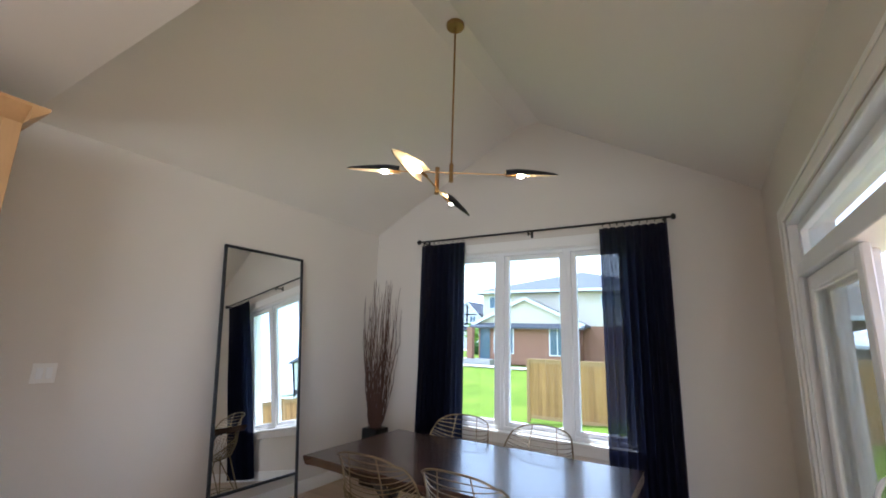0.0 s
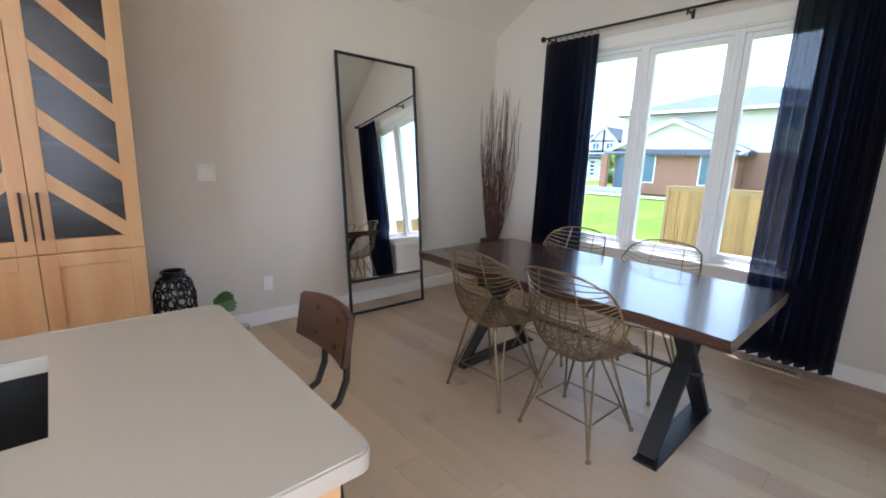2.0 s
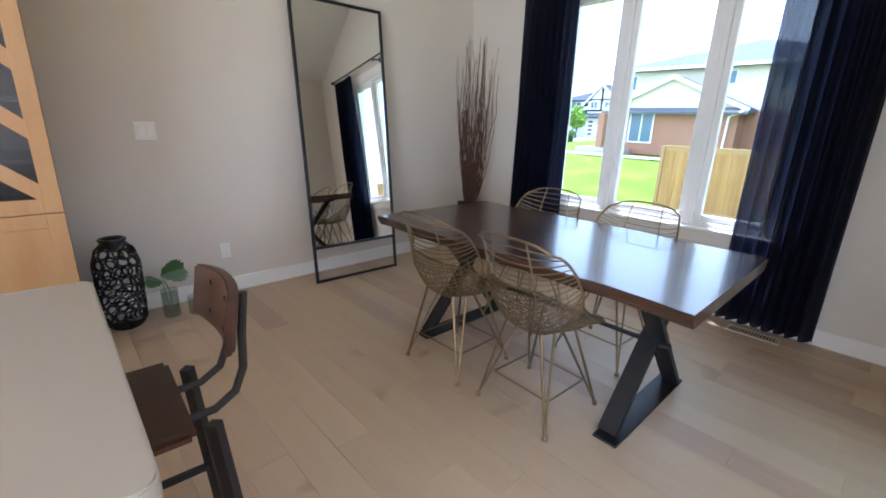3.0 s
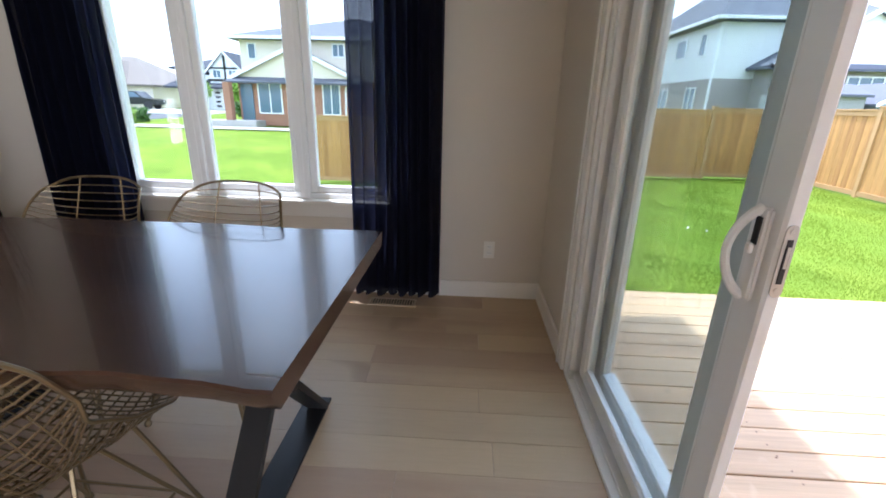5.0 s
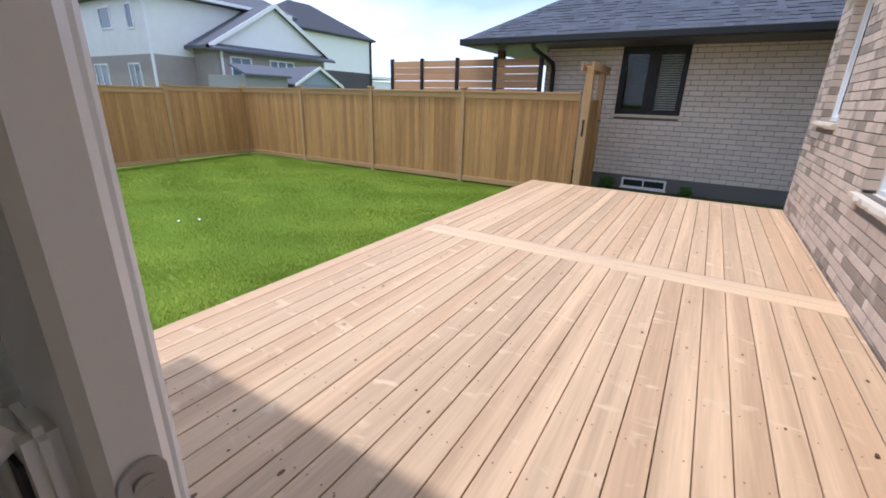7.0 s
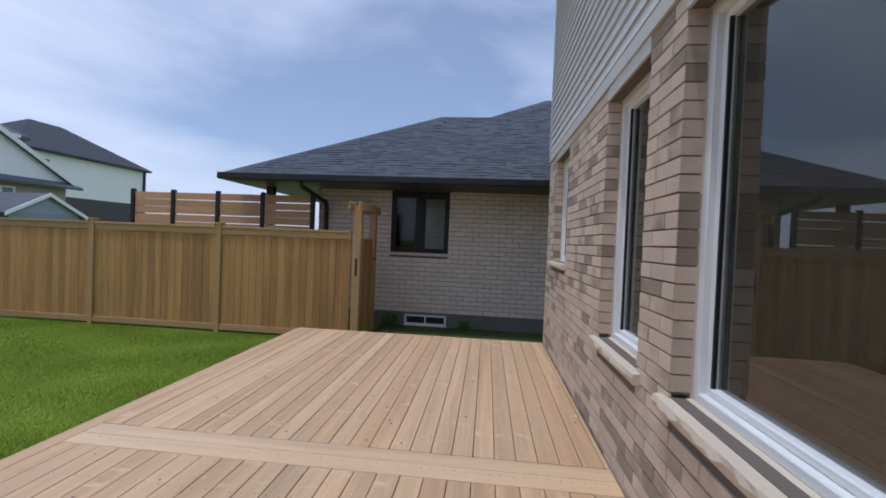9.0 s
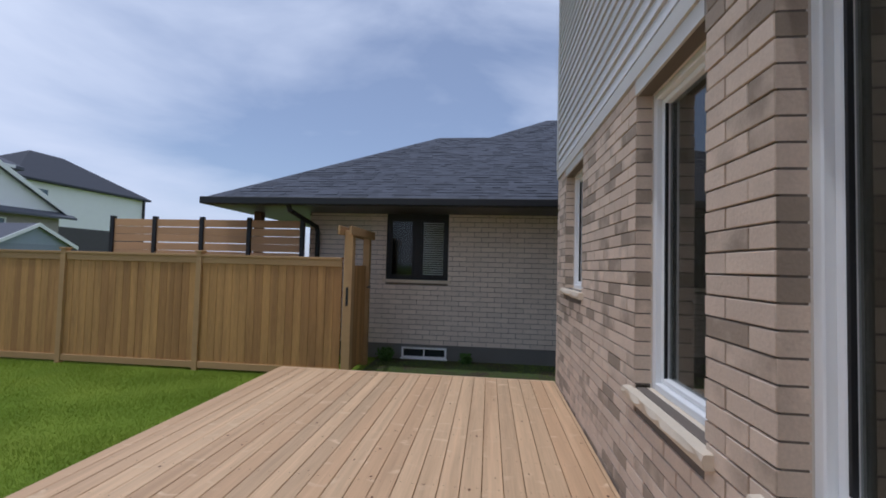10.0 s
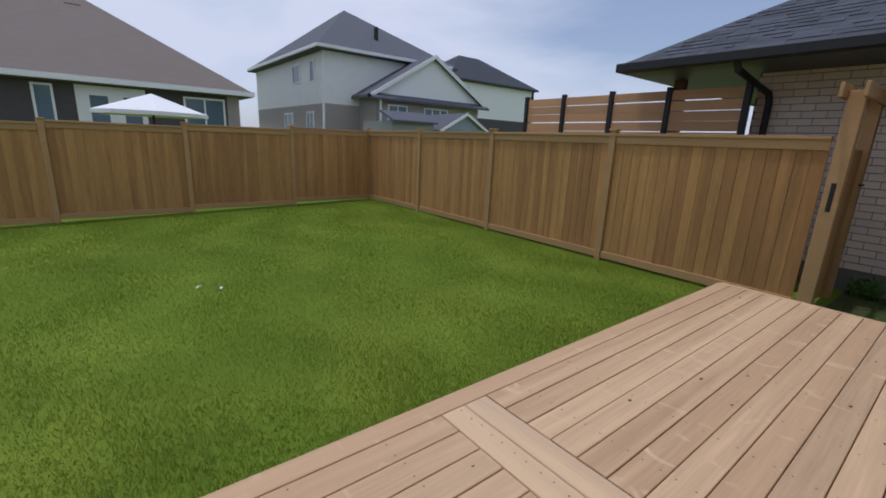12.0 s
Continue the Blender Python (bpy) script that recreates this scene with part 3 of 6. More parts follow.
# ---------------------------------------------------------------- neighbour's brick bungalow
FOUND = material("foundation_concrete", srgb(118, 116, 111), 0.9, vary=0.12, scale=2, grain=0.06, grain_scale=60, bump=0.2)
DARKGLASS = plain("window_glass_dark", (0.03, 0.035, 0.04), 0.03)
BLIND = plain("blind_slat", srgb(190, 188, 182), 0.6)
def bungalow():
    g = thing("neighbour_house", "tan brick bungalow with charcoal shingle hip roof and black trim", "house")
    X, Y1, Y0 = 11.66, 6.50, -7.0
    wy0, wy1, wz0, wz1 = 3.675, 4.905, 1.02, 2.38
    part("foundation", boxes((X + 0.02, 22, Y0, Y1, -0.75, -0.235)), FOUND, g)
    bm = bmesh.new()
    wall_with_holes(bm, "x", X + 0.012, X + 0.3, Y0, Y1, -0.235, 2.40, [(wy0, wy1, wz0, wz1)])
    box(bm, X + 0.3, 22, Y1 - 0.3, Y1, -0.235, 2.40)
    part("wall", bm, MORTAR, g)
    # bricks of the long wall, in running bond
    verts, faces = [], []
    rng = random.Random(5)
    course, length = 0.096, 0.275
    k, z = 0, -0.23
    while z < 2.36:
        y = Y0 + (length / 2 if k % 2 else 0)
        while y < Y1 - 0.03:
            zt = z + course - 0.010
            spans = [(y + 0.004, min(y + length - 0.004, Y1))]
            if zt > wz0 - 0.055 and z < wz1:
                p, q = spans[0]
                spans = [(p, min(q, wy0 - 0.002)), (max(p, wy1 + 0.002), q)]
            for a, b in spans:
                if b - a < 0.02 or a < -3.2:
                    continue
                d = rng.uniform(-0.0015, 0.0015)
                n = len(verts)
                verts += [(X + d, a, z), (X + d, b, z), (X + d, b, zt), (X + d, a, zt), (X + 0.02, a, z), (X + 0.02, b, z), (X + 0.02, b, zt), (X + 0.02, a, zt)]
                faces += [(n, n + 3, n + 2, n + 1), (n, n + 1, n + 5, n + 4), (n + 1, n + 2, n + 6, n + 5), (n + 2, n + 3, n + 7, n + 6), (n + 3, n, n + 4, n + 7)]
            y += length
        k, z = k + 1, z + course
    me = bpy.data.meshes.new("bricks")
    me.from_pydata(verts, [], faces)
    me.materials.append(BRICKNB)
    ob = new("bricks", me)
    ob.parent = g
    tagged(ob, "grey-tan running bond brick courses", kind="stuff")
    part("stone_sill", boxes((X - 0.04, X + 0.1, wy0 - 0.06, wy1 + 0.06, wz0 - 0.06, wz0), bevel=0.006), STONE, g)
    # black casement pair with blinds
    w = part("window", boxes((X + 0.03, X + 0.10, wy0, wy0 + 0.06, wz0, wz1), (X + 0.03, X + 0.10, wy1 - 0.06, wy1, wz0, wz1), (X + 0.03, X + 0.10, wy0 + 0.06, wy1 - 0.06, wz0, wz0 + 0.06), (X + 0.03, X + 0.10, wy0 + 0.06, wy1 - 0.06, wz1 - 0.17, wz1), (X + 0.03, X + 0.10, 4.22, 4.36, wz0 + 0.06, wz1 - 0.17), bevel=0.006), FASCIA, g, "black framed casement window")
    for a, b in ((wy0 + 0.06, 4.22), (4.36, wy1 - 0.06)):
        part("sash", boxes((X + 0.045, X + 0.085, a, a + 0.04, wz0 + 0.06, wz1 - 0.17), (X + 0.045, X + 0.085, b - 0.04, b, wz0 + 0.06, wz1 - 0.17), (X + 0.045, X + 0.085, a + 0.04, b - 0.04, wz0 + 0.06, wz0 + 0.1), (X + 0.045, X + 0.085, a + 0.04, b - 0.04, wz1 - 0.21, wz1 - 0.17)), FASCIA, w)
        part("pane", boxes((X + 0.06, X + 0.066, a + 0.038, b - 0.038, wz0 + 0.098, wz1 - 0.208)), GLASS, w)
        if a < 4.2:
            part("blind", boxes(*[(X + 0.125, X + 0.15, a + 0.01, b - 0.01, z, z + 0.026) for z in np.arange(wz0 + 0.1, wz1 - 0.24, 0.044)]), BLIND, w, "white slatted blind")
    # near-black sheet behind the panes paints in the room's shade
    part("room_shade_sheet", boxes((X + 0.6, X + 0.62, wy0 - 0.2, wy1 + 0.2, wz0 - 0.2, 2.3)), plain("room_shade_black", (0.01, 0.01, 0.012), 0.9), g)
    hood = part("wall_vent", boxes((X - 0.025, X + 0.02, 1.13, 1.36, 1.98, 2.17), bevel=0.006), PVC, g, "white wall vent hood")
    for k in range(4):
        part("louvre", prism(bmesh.new(), [(X - 0.026, 2.01 + 0.036 * k), (X - 0.042, 2.005 + 0.036 * k), (X - 0.026, 2.035 + 0.036 * k)], "y", 1.15, 1.34), PVC, hood)
    # basement window
    a, b, lo, hi = 3.66, 4.54, -0.495, -0.283
    v = part("basement_window", boxes((X - 0.02, X + 0.03, a, b, lo, lo + 0.04), (X - 0.02, X + 0.03, a, b, hi - 0.035, hi), (X - 0.02, X + 0.03, a, a + 0.04, lo + 0.04, hi - 0.035), (X - 0.02, X + 0.03, b - 0.04, b, lo + 0.04, hi - 0.035), (X - 0.015, X + 0.03, (a + b) / 2 - 0.012, (a + b) / 2 + 0.012, lo + 0.04, hi - 0.035), (X - 0.05, X - 0.02, a - 0.02, b + 0.02, lo - 0.015, lo + 0.005)), PVC, g, "white framed basement window")
    part("pane", boxes((X + 0.0, X + 0.018, a + 0.04, b - 0.04, lo + 0.04, hi - 0.035)), DARKGLASS, v)
    # roof: the west slope to a stepped ridge, closed behind
    ex, ez, sl = 10.60, 2.45, 0.58
    up = lambda x: ez + sl * (x - ex)
    C = (ex, 8.06); A1 = (14.45, 4.25); A2 = (14.45, 2.93); A3 = (16.3, 1.24); A4 = (16.3, -7.6); C0 = (ex, -7.6)
    bm = bmesh.new()
    v = {k: bm.verts.new((p[0], p[1], up(p[0]))) for k, p in dict(c=C, a1=A1, a2=A2, a3=A3, a4=A4, c0=C0).items()}
    bm.faces.new([v[k] for k in ("c", "a1", "a2", "a3", "a4", "c0")])
    e1, e2 = bm.verts.new((18.3, 8.06, ez)), bm.verts.new((24, 5.0, ez))
    e3, e4 = bm.verts.new((24, -7.6, ez)), bm.verts.new((14.5, 4.25, up(14.45)))
    bm.faces.new((v["c"], e1, e4, v["a1"])), bm.faces.new((v["a1"], e4, e1, e2, v["a3"], v["a2"])), bm.faces.new((v["a3"], e2, e3, v["a4"])), bm.faces.new((v["c"], v["c0"], e3, e2, e1))
    part("roof", bm, SHINGLE, g, "charcoal asphalt shingle roof")
    # shingle tabs on the slope that faces the yard
    nrm = Vector((-sl, 0, 1)).normalized()
    along = Vector((1, 0, sl)).normalized()
    verts, faces = [], []
    poly = [C, A1, A2, A3, A4, C0]
    def inside(x, y):
        c = False
        for (xa, ya), (xb, yb) in zip(poly, poly[1:] + poly[:1]):
            if (ya > y) != (yb > y) and x < (xb - xa) * (y - ya) / (yb - ya) + xa:
                c = not c
        return c
    row, s0 = 0, 0.0
    while s0 < 7.6:
        y = -1.6 + rng.uniform(0, 0.3)
        while y < 8.4:
            wdt = rng.choice((0.10, 0.16, 0.2, 0.28))
            x = ex + s0 * along.x
            if inside(x + 0.03, y + 0.05) and inside(x + 0.13, y + wdt - 0.05):
                t = rng.choice((0.004, 0.006, 0.012, 0.014))
                o = Vector((ex, y, ez)) + along * s0
                n = len(verts)
                for du, dv, dn in ((0, 0.002, 0.001), (0, wdt - 0.002, 0.001), (0.15, wdt - 0.002, 0.001), (0.15, 0.002, 0.001), (0, 0.002, t), (0, wdt - 0.002, t), (0.15, wdt - 0.002, 0.003), (0.15, 0.002, 0.003)):
                    verts.append(o + along * du + Vector((0, dv, 0)) + nrm * dn)
                faces += [(n + 4, n + 7, n + 6, n + 5), (n, n + 4, n + 5, n + 1), (n + 1, n + 5, n + 6, n + 2), (n + 3, n + 7, n + 4, n)]
            y += wdt
        s0 += 0.142
        row += 1
    me = bpy.data.meshes.new("shingles")
    me.from_pydata([tuple(p) for p in verts], [], faces)
    me.materials.append(SHINGLE)
    ob = new("shingles", me)
    ob.parent = g
    tagged(ob, "overlapping charcoal shingle tabs", kind="stuff")
    part("gutter", boxes((ex - 0.11, ex + 0.02, -7.6, 8.08, ez - 0.13, ez - 0.005), (ex + 0.02, 18.3, 7.98, 8.08, ez - 0.13, ez - 0.03), bevel=0.01), FASCIA, g, "black eavestrough")
    part("soffit", boxes((ex + 0.0, X + 0.0, -7.6, 7.98, ez - 0.14, ez - 0.11), (X + 0.0, 16, Y1, 7.98, ez - 0.14, ez - 0.11)), material("soffit_metal", srgb(70, 70, 74), 0.5, vary=0.05), g)
    bm = bmesh.new()
    tube(bm, [(ex + 0.02, 6.46, ez - 0.12), (ex + 0.04, 6.44, ez - 0.22), (X - 0.06, 6.33, 2.02), (X - 0.05, 6.31, 1.9), (X - 0.05, 6.31, -0.35)], 0.045, 8)
    part("downspout", bm, FASCIA, g, smooth=True)
    p = part("porch_post", boxes((11.62, 11.77, 7.53, 7.68, -0.5, 2.32)), material("porch_post_wood", srgb(104, 74, 52), 0.7, vary=0.1), g)
    # unseen slab, widened past the porch so grey light bounces onto the soffit
    part("porch_slab", boxes((10.2, 16, Y1, 12.0, -0.5, -0.38)), CONCRETE, g)
bungalow()

# low shrub at the foot of the neighbour's wall
def leaf_clump(name, at, rx, rz, count, mat, label, category, seed, size=0.05, trunk=None, group=""):
    g = thing(name, label, category, Matrix.Translation(at), group)
    rng = random.Random(seed)
    if trunk:
        h, r = trunk
        bm = bmesh.new()
        tube(bm, [(0, 0, -0.05), (0.02, 0, h * 0.5), (0, 0.03, h + rz * 0.6)], [r, r * 0.8, r * 0.3], 7)
        for k in range(6):
            a = k * 1.9
            tube(bm, [(0, 0, h * (0.7 + 0.06 * k)), (math.cos(a) * rx * 0.6, math.sin(a) * rx * 0.6, h + rz * (0.3 + 0.15 * k))], [r * 0.45, r * 0.12], 5)
        part("trunk", bm, STICKS, g)
    base = trunk[0] if trunk else 0.0
    verts, faces = [], []
    for _ in range(count):
        while True:
            p = Vector((rng.uniform(-1, 1), rng.uniform(-1, 1), rng.uniform(-1, 1)))
            if 0.25 < p.length < 1 + 0.25 * math.sin(5 * p.x + 3 * p.z + seed):
                break
        c = Vector((p.x * rx, p.y * rx, base + rz + p.z * rz))
        d = Vector((rng.gauss(0, 1), rng.gauss(0, 1), rng.gauss(0, 0.7))).normalized() * size * rng.uniform(0.6, 1.3)
        e = d.orthogonal().normalized() * size * 0.45
        n = len(verts)
        verts += [tuple(c), tuple(c + d * 0.5 + e), tuple(c + d), tuple(c + d * 0.5 - e)]
        faces.append((n, n + 1, n + 2, n + 3))
    me = bpy.data.meshes.new("crown")
    me.from_pydata(verts, [], faces)
    me.materials.append(mat)
    ob = new("crown", me)
    ob.parent = g
    return g

LEAF = material("leaf_green", srgb(70, 104, 38), 0.7, vary=0.25, scale=8, per_island=0.25)
LEAFLIGHT = material("leaf_light_green", srgb(128, 158, 60), 0.7, vary=0.25, scale=4, per_island=0.25)
leaf_clump("shrub", (11.45, 3.28, -0.53), 0.10, 0.10, 420, LEAF, "small green shrub by the neighbour's foundation", "shrub", 3, 0.05)
leaf_clump("shrub", (11.40, 4.80, -0.53), 0.16, 0.13, 420, LEAF, "low green shrub by the neighbour's foundation", "shrub", 4, 0.05)

# ---------------------------------------------------------------- fences
FX, FY = 10.08, 15.23
def fence_run(posts_at, axis, fixed, facing, label, standing):
    """Each bay is a thing of boards between two rails; posts are things of their own."""
    board = mesh_of("board", boxes((-0.0652, 0.0652, -0.009, 0.009, 0, 1.69), bevel=0.002), FENCE)
    turn = 90 if axis == "y" else 0
    rng = random.Random(len(posts_at) + int(fixed))
    for u in standing:
        x, y = (fixed, u) if axis == "y" else (u, fixed)
        z = ground_z(x, y)
        post = thing("fence_post", "square cedar fence post with a flat cap", "fence post", Matrix.Translation((x, y, z)), "posts of the yard fence")
        part("post", boxes((-0.048, 0.048, -0.048, 0.048, -0.1, 1.955), bevel=0.004), FENCERAIL, post)
        part("cap", boxes((-0.066, 0.066, -0.066, 0.066, 1.955, 1.985), bevel=0.006), FENCERAIL, post)
    for a, b in zip(posts_at, posts_at[1:]):
        x, y = (fixed, (a + b) / 2) if axis == "y" else ((a + b) / 2, fixed)
        z = ground_z(x, y)
        half = abs(b - a) / 2 - 0.046
        bay = thing("fence_bay", label, "fence", pose(x, y, z, 0, 0, turn), "bays of the yard fence")
        part("top_rail", boxes((-half, half, -0.045, 0.045, 1.885, 1.923), bevel=0.003), FENCERAIL, bay)
        part("upper_board", boxes((-half, half, 0.012 * facing - 0.010, 0.012 * facing + 0.010, 1.775, 1.885), bevel=0.002), FENCERAIL, bay)
        part("bottom_board", boxes((-half, half, 0.018 * facing - 0.014, 0.018 * facing + 0.014, 0.04, 0.145), bevel=0.002), FENCERAIL, bay)
        count = round(2 * half / 0.1345)
        for k in range(count):
            u = -half + (k + 0.5) * 2 * half / count
            ob = piece("board", board, bay, Matrix.Translation((u, rng.uniform(-0.002, 0.002) - 0.006 * facing, 0.09)))

EAST_POSTS = [5.19, 7.70, 10.23, 12.69, FY]
NORTH_POSTS = [-3.95, -1.45, 0.93, 3.25, 5.57, 7.90, FX]
fence_run(EAST_POSTS, "y", FX, 1, "cedar board fence bay with top cap rail", EAST_POSTS[1:])
fence_run(NORTH_POSTS, "x", FY, -1, "cedar board fence bay with top cap rail", NORTH_POSTS[:-1])

# garden gate with its arch, between the fence and the neighbour's wall
def gate():
    g = thing("garden_gate", "cedar garden gate under a timber arch, closed, with black hardware", "gate", Matrix.Translation((FX, 5.12, -0.525)))
    part("post", boxes((-0.07, 0.07, -0.07, 0.07, -0.1, 2.36), bevel=0.005), FENCERAIL, g)
    part("post", boxes((0.92, 1.04, -0.06, 0.06, -0.1, 2.36), bevel=0.005), FENCERAIL, g)
    part("arch_beam", boxes((-0.28, 1.10, -0.11, -0.072, 2.28, 2.42), bevel=0.006), FENCERAIL, g)
    part("arch_beam", boxes((-0.28, 1.10, 0.072, 0.11, 2.28, 2.42), bevel=0.006), FENCERAIL, g)
    me = mesh_of("board", boxes((-0.064, 0.064, -0.009, 0.009, 0, 1.72), bevel=0.002), FENCE)
    for k in range(6):
        piece("board", me, g, Matrix.Translation((0.15 + 0.136 * k, 0.0, 0.08)))
    part("rail", boxes((0.075, 0.915, 0.01, 0.05, 0.25, 0.34)), FENCERAIL, g)
    part("rail", boxes((0.075, 0.915, 0.01, 0.05, 1.5, 1.59)), FENCERAIL, g)
    part("latch", boxes((-0.078, -0.07, -0.02, 0.02, 1.15, 1.45), bevel=0.003), BLACK, g, "black gate latch")
    part("handle", boxes((0.80, 0.97, -0.09, -0.062, 1.40, 1.425), bevel=0.003), BLACK, g)
gate()

# horizontal slat screen in the neighbour's yard
def screen():
    ys = [10.48, 9.55, 8.54, 7.545, 6.465]
    g = thing("slat_screen", "horizontal cedar slat privacy screen with black posts", "fence", Matrix.Translation((11.25, 0, -0.45)))
    for y in ys:
        part("post", boxes((-0.04, 0.04, y - 0.04, y + 0.04, -0.1, 2.60), bevel=0.003), FASCIA, g, "black metal post")
    for a, b in zip(ys[1:], ys):
        me = mesh_of("slat", boxes((-0.012, 0.012, a + 0.045, b - 0.045, 0, 0.145), bevel=0.002), PALEWOOD)
        for k in range(13):
            piece("slat", me, g, Matrix.Translation((0, 0, 2.40 - 0.155 * k + 0.005 * math.sin(k * 2.3 + 7 * a))))
screen()

# ---------------------------------------------------------------- houses beyond the fences
WHITEBRICK = material("white_brick_far", srgb(234, 234, 230), 0.85, vary=0.06, scale=2, grain=0.04, grain_scale=30)
GREYBRICK = material("grey_brick_far", srgb(164, 156, 150), 0.85, vary=0.1, scale=3, grain=0.08, grain_scale=30)
DARKBRICK = material("dark_brick_far", srgb(84, 80, 82), 0.85, vary=0.2, scale=4, grain=0.15, grain_scale=20, stretch=(1, 1, 4))
REDBRICK = material("red_brick_far", srgb(158, 116, 92), 0.85, vary=0.12, scale=4, grain=0.1, grain_scale=30)
BEIGE = material("beige_siding_far", srgb(228, 216, 194), 0.7, vary=0.04, scale=2, stretch=(0.2, 0.2, 6))
STUCCO = material("white_stucco_far", srgb(238, 238, 238), 0.8, vary=0.03, scale=2)
ROOFGREY = material("grey_shingle_far", srgb(92, 94, 102), 0.9, vary=0.1, scale=2, grain=0.12, grain_scale=30, stretch=(1, 1, 3))
ROOFTAUPE = material("taupe_shingle_far", srgb(122, 112, 104), 0.9, vary=0.1, scale=2, grain=0.14, grain_scale=30, stretch=(1, 1, 3))
ROOFDARK = material("dark_shingle_far", srgb(62, 64, 72), 0.9, vary=0.1, scale=2, grain=0.12, grain_scale=30)
PANE = plain("far_window_glass", srgb(96, 116, 130), 0.05)

def hip(bm, x0, x1, y0, y1, z, h, over=0.5, t=0.18, inset=None):
    """A hip roof with its eave slab."""
    x0, x1, y0, y1 = x0 - over, x1 + over, y0 - over, y1 + over
    w, d = x1 - x0, y1 - y0
    i = inset or min(w, d) / 2
    r = ((x0 + i, (y0 + y1) / 2), (x1 - i, (y0 + y1) / 2)) if w >= d else (((x0 + x1) / 2, y0 + i), ((x0 + x1) / 2, y1 - i))
    c = [bm.verts.new(p) for p in ((x0, y0, z), (x1, y0, z), (x1, y1, z), (x0, y1, z))]
    b = [bm.verts.new(p) for p in ((x0, y0, z - t), (x1, y0, z - t), (x1, y1, z - t), (x0, y1, z - t))]
    p, q = bm.verts.new((*r[0], z + h)), bm.verts.new((r[1][0] + 0.01, r[1][1] + 0.01, z + h))
    if w >= d:
        fs = [(c[0], c[1], q, p), (c[1], c[2], q), (c[2], c[3], p, q), (c[3], c[0], p)]
    else:
        fs = [(c[0], c[1], p), (c[1], c[2], q, p), (c[2], c[3], q), (c[3], c[0], p, q)]
    for f in fs:
        bm.faces.new(f)
    for k in range(4):
        bm.faces.new((b[k], b[(k + 1) % 4], c[(k + 1) % 4], c[k]))
    bm.faces.new(b[::-1])
    return bm

def far_window(parent, x0, x1, z0, z1, y, facing_west=None, bars=1):
    """A framed window on a wall that faces the yard (y), or on a west wall at facing_west."""
    f = 0.07
    def put(a, b, c, d, near, far):
        return (a, b, y - near, y - far, c, d) if facing_west is None else (facing_west - near, facing_west - far, a, b, c, d)
    rows = [put(x0, x0 + f, z0, z1, 0.06, -0.02), put(x1 - f, x1, z0, z1, 0.06, -0.02), put(x0 + f, x1 - f, z0, z0 + f, 0.06, -0.02), put(x0 + f, x1 - f, z1 - f, z1, 0.06, -0.02)]
    for k in range(1, bars + 1):
        m = x0 + (x1 - x0) * k / (bars + 1)
        rows.append(put(m - 0.03, m + 0.03, z0 + f, z1 - f, 0.05, -0.02))
    w = part("window", boxes(*rows), PVC, parent)
    part("pane", boxes(put(x0 + f, x1 - f, z0 + f, z1 - f, 0.02, 0.0)), PANE, w)

def gable_wing(g, x0, x1, y0, y1, z0, ze, zr, wall, gable_mat, roof_mat, skirt=True):
    """A wing whose gable faces the yard."""
    xm = (x0 + x1) / 2
    part("wing_wall", boxes((x0, x1, y0, y1, z0, ze)), wall, g)
    part("gable", prism(bmesh.new(), [(x0 - 0.2, ze), (x1 + 0.2, ze), (xm, zr)], "y", y0, y0 + 0.2), gable_mat, g)
    for side in (-1, 1):
        e = x0 - 0.5 if side < 0 else x1 + 0.5
        k = (zr - ze) / (xm - (x0 - 0.2))
        zl = zr - k * abs(xm - e)
        part("wing_roof", prism(bmesh.new(), [(e, zl), (xm, zr), (xm, zr + 0.16), (e, zl + 0.16)], "y", y0 - 0.25, y1 + 4.0), roof_mat, g)
        part("barge_board", prism(bmesh.new(), [(e, zl - 0.04), (xm, zr - 0.04), (xm, zr + 0.2), (e, zl + 0.2)], "y", y0 - 0.30, y0 - 0.252), STUCCO, g)
    if skirt:
        part("skirt_roof", prism(bmesh.new(), [(y0 - 0.55, ze - 0.16), (y0, ze + 0.1), (y0, ze - 0.22), (y0 - 0.55, ze - 0.28)], "x", x0 - 0.5, x1 + 0.5), roof_mat, g)

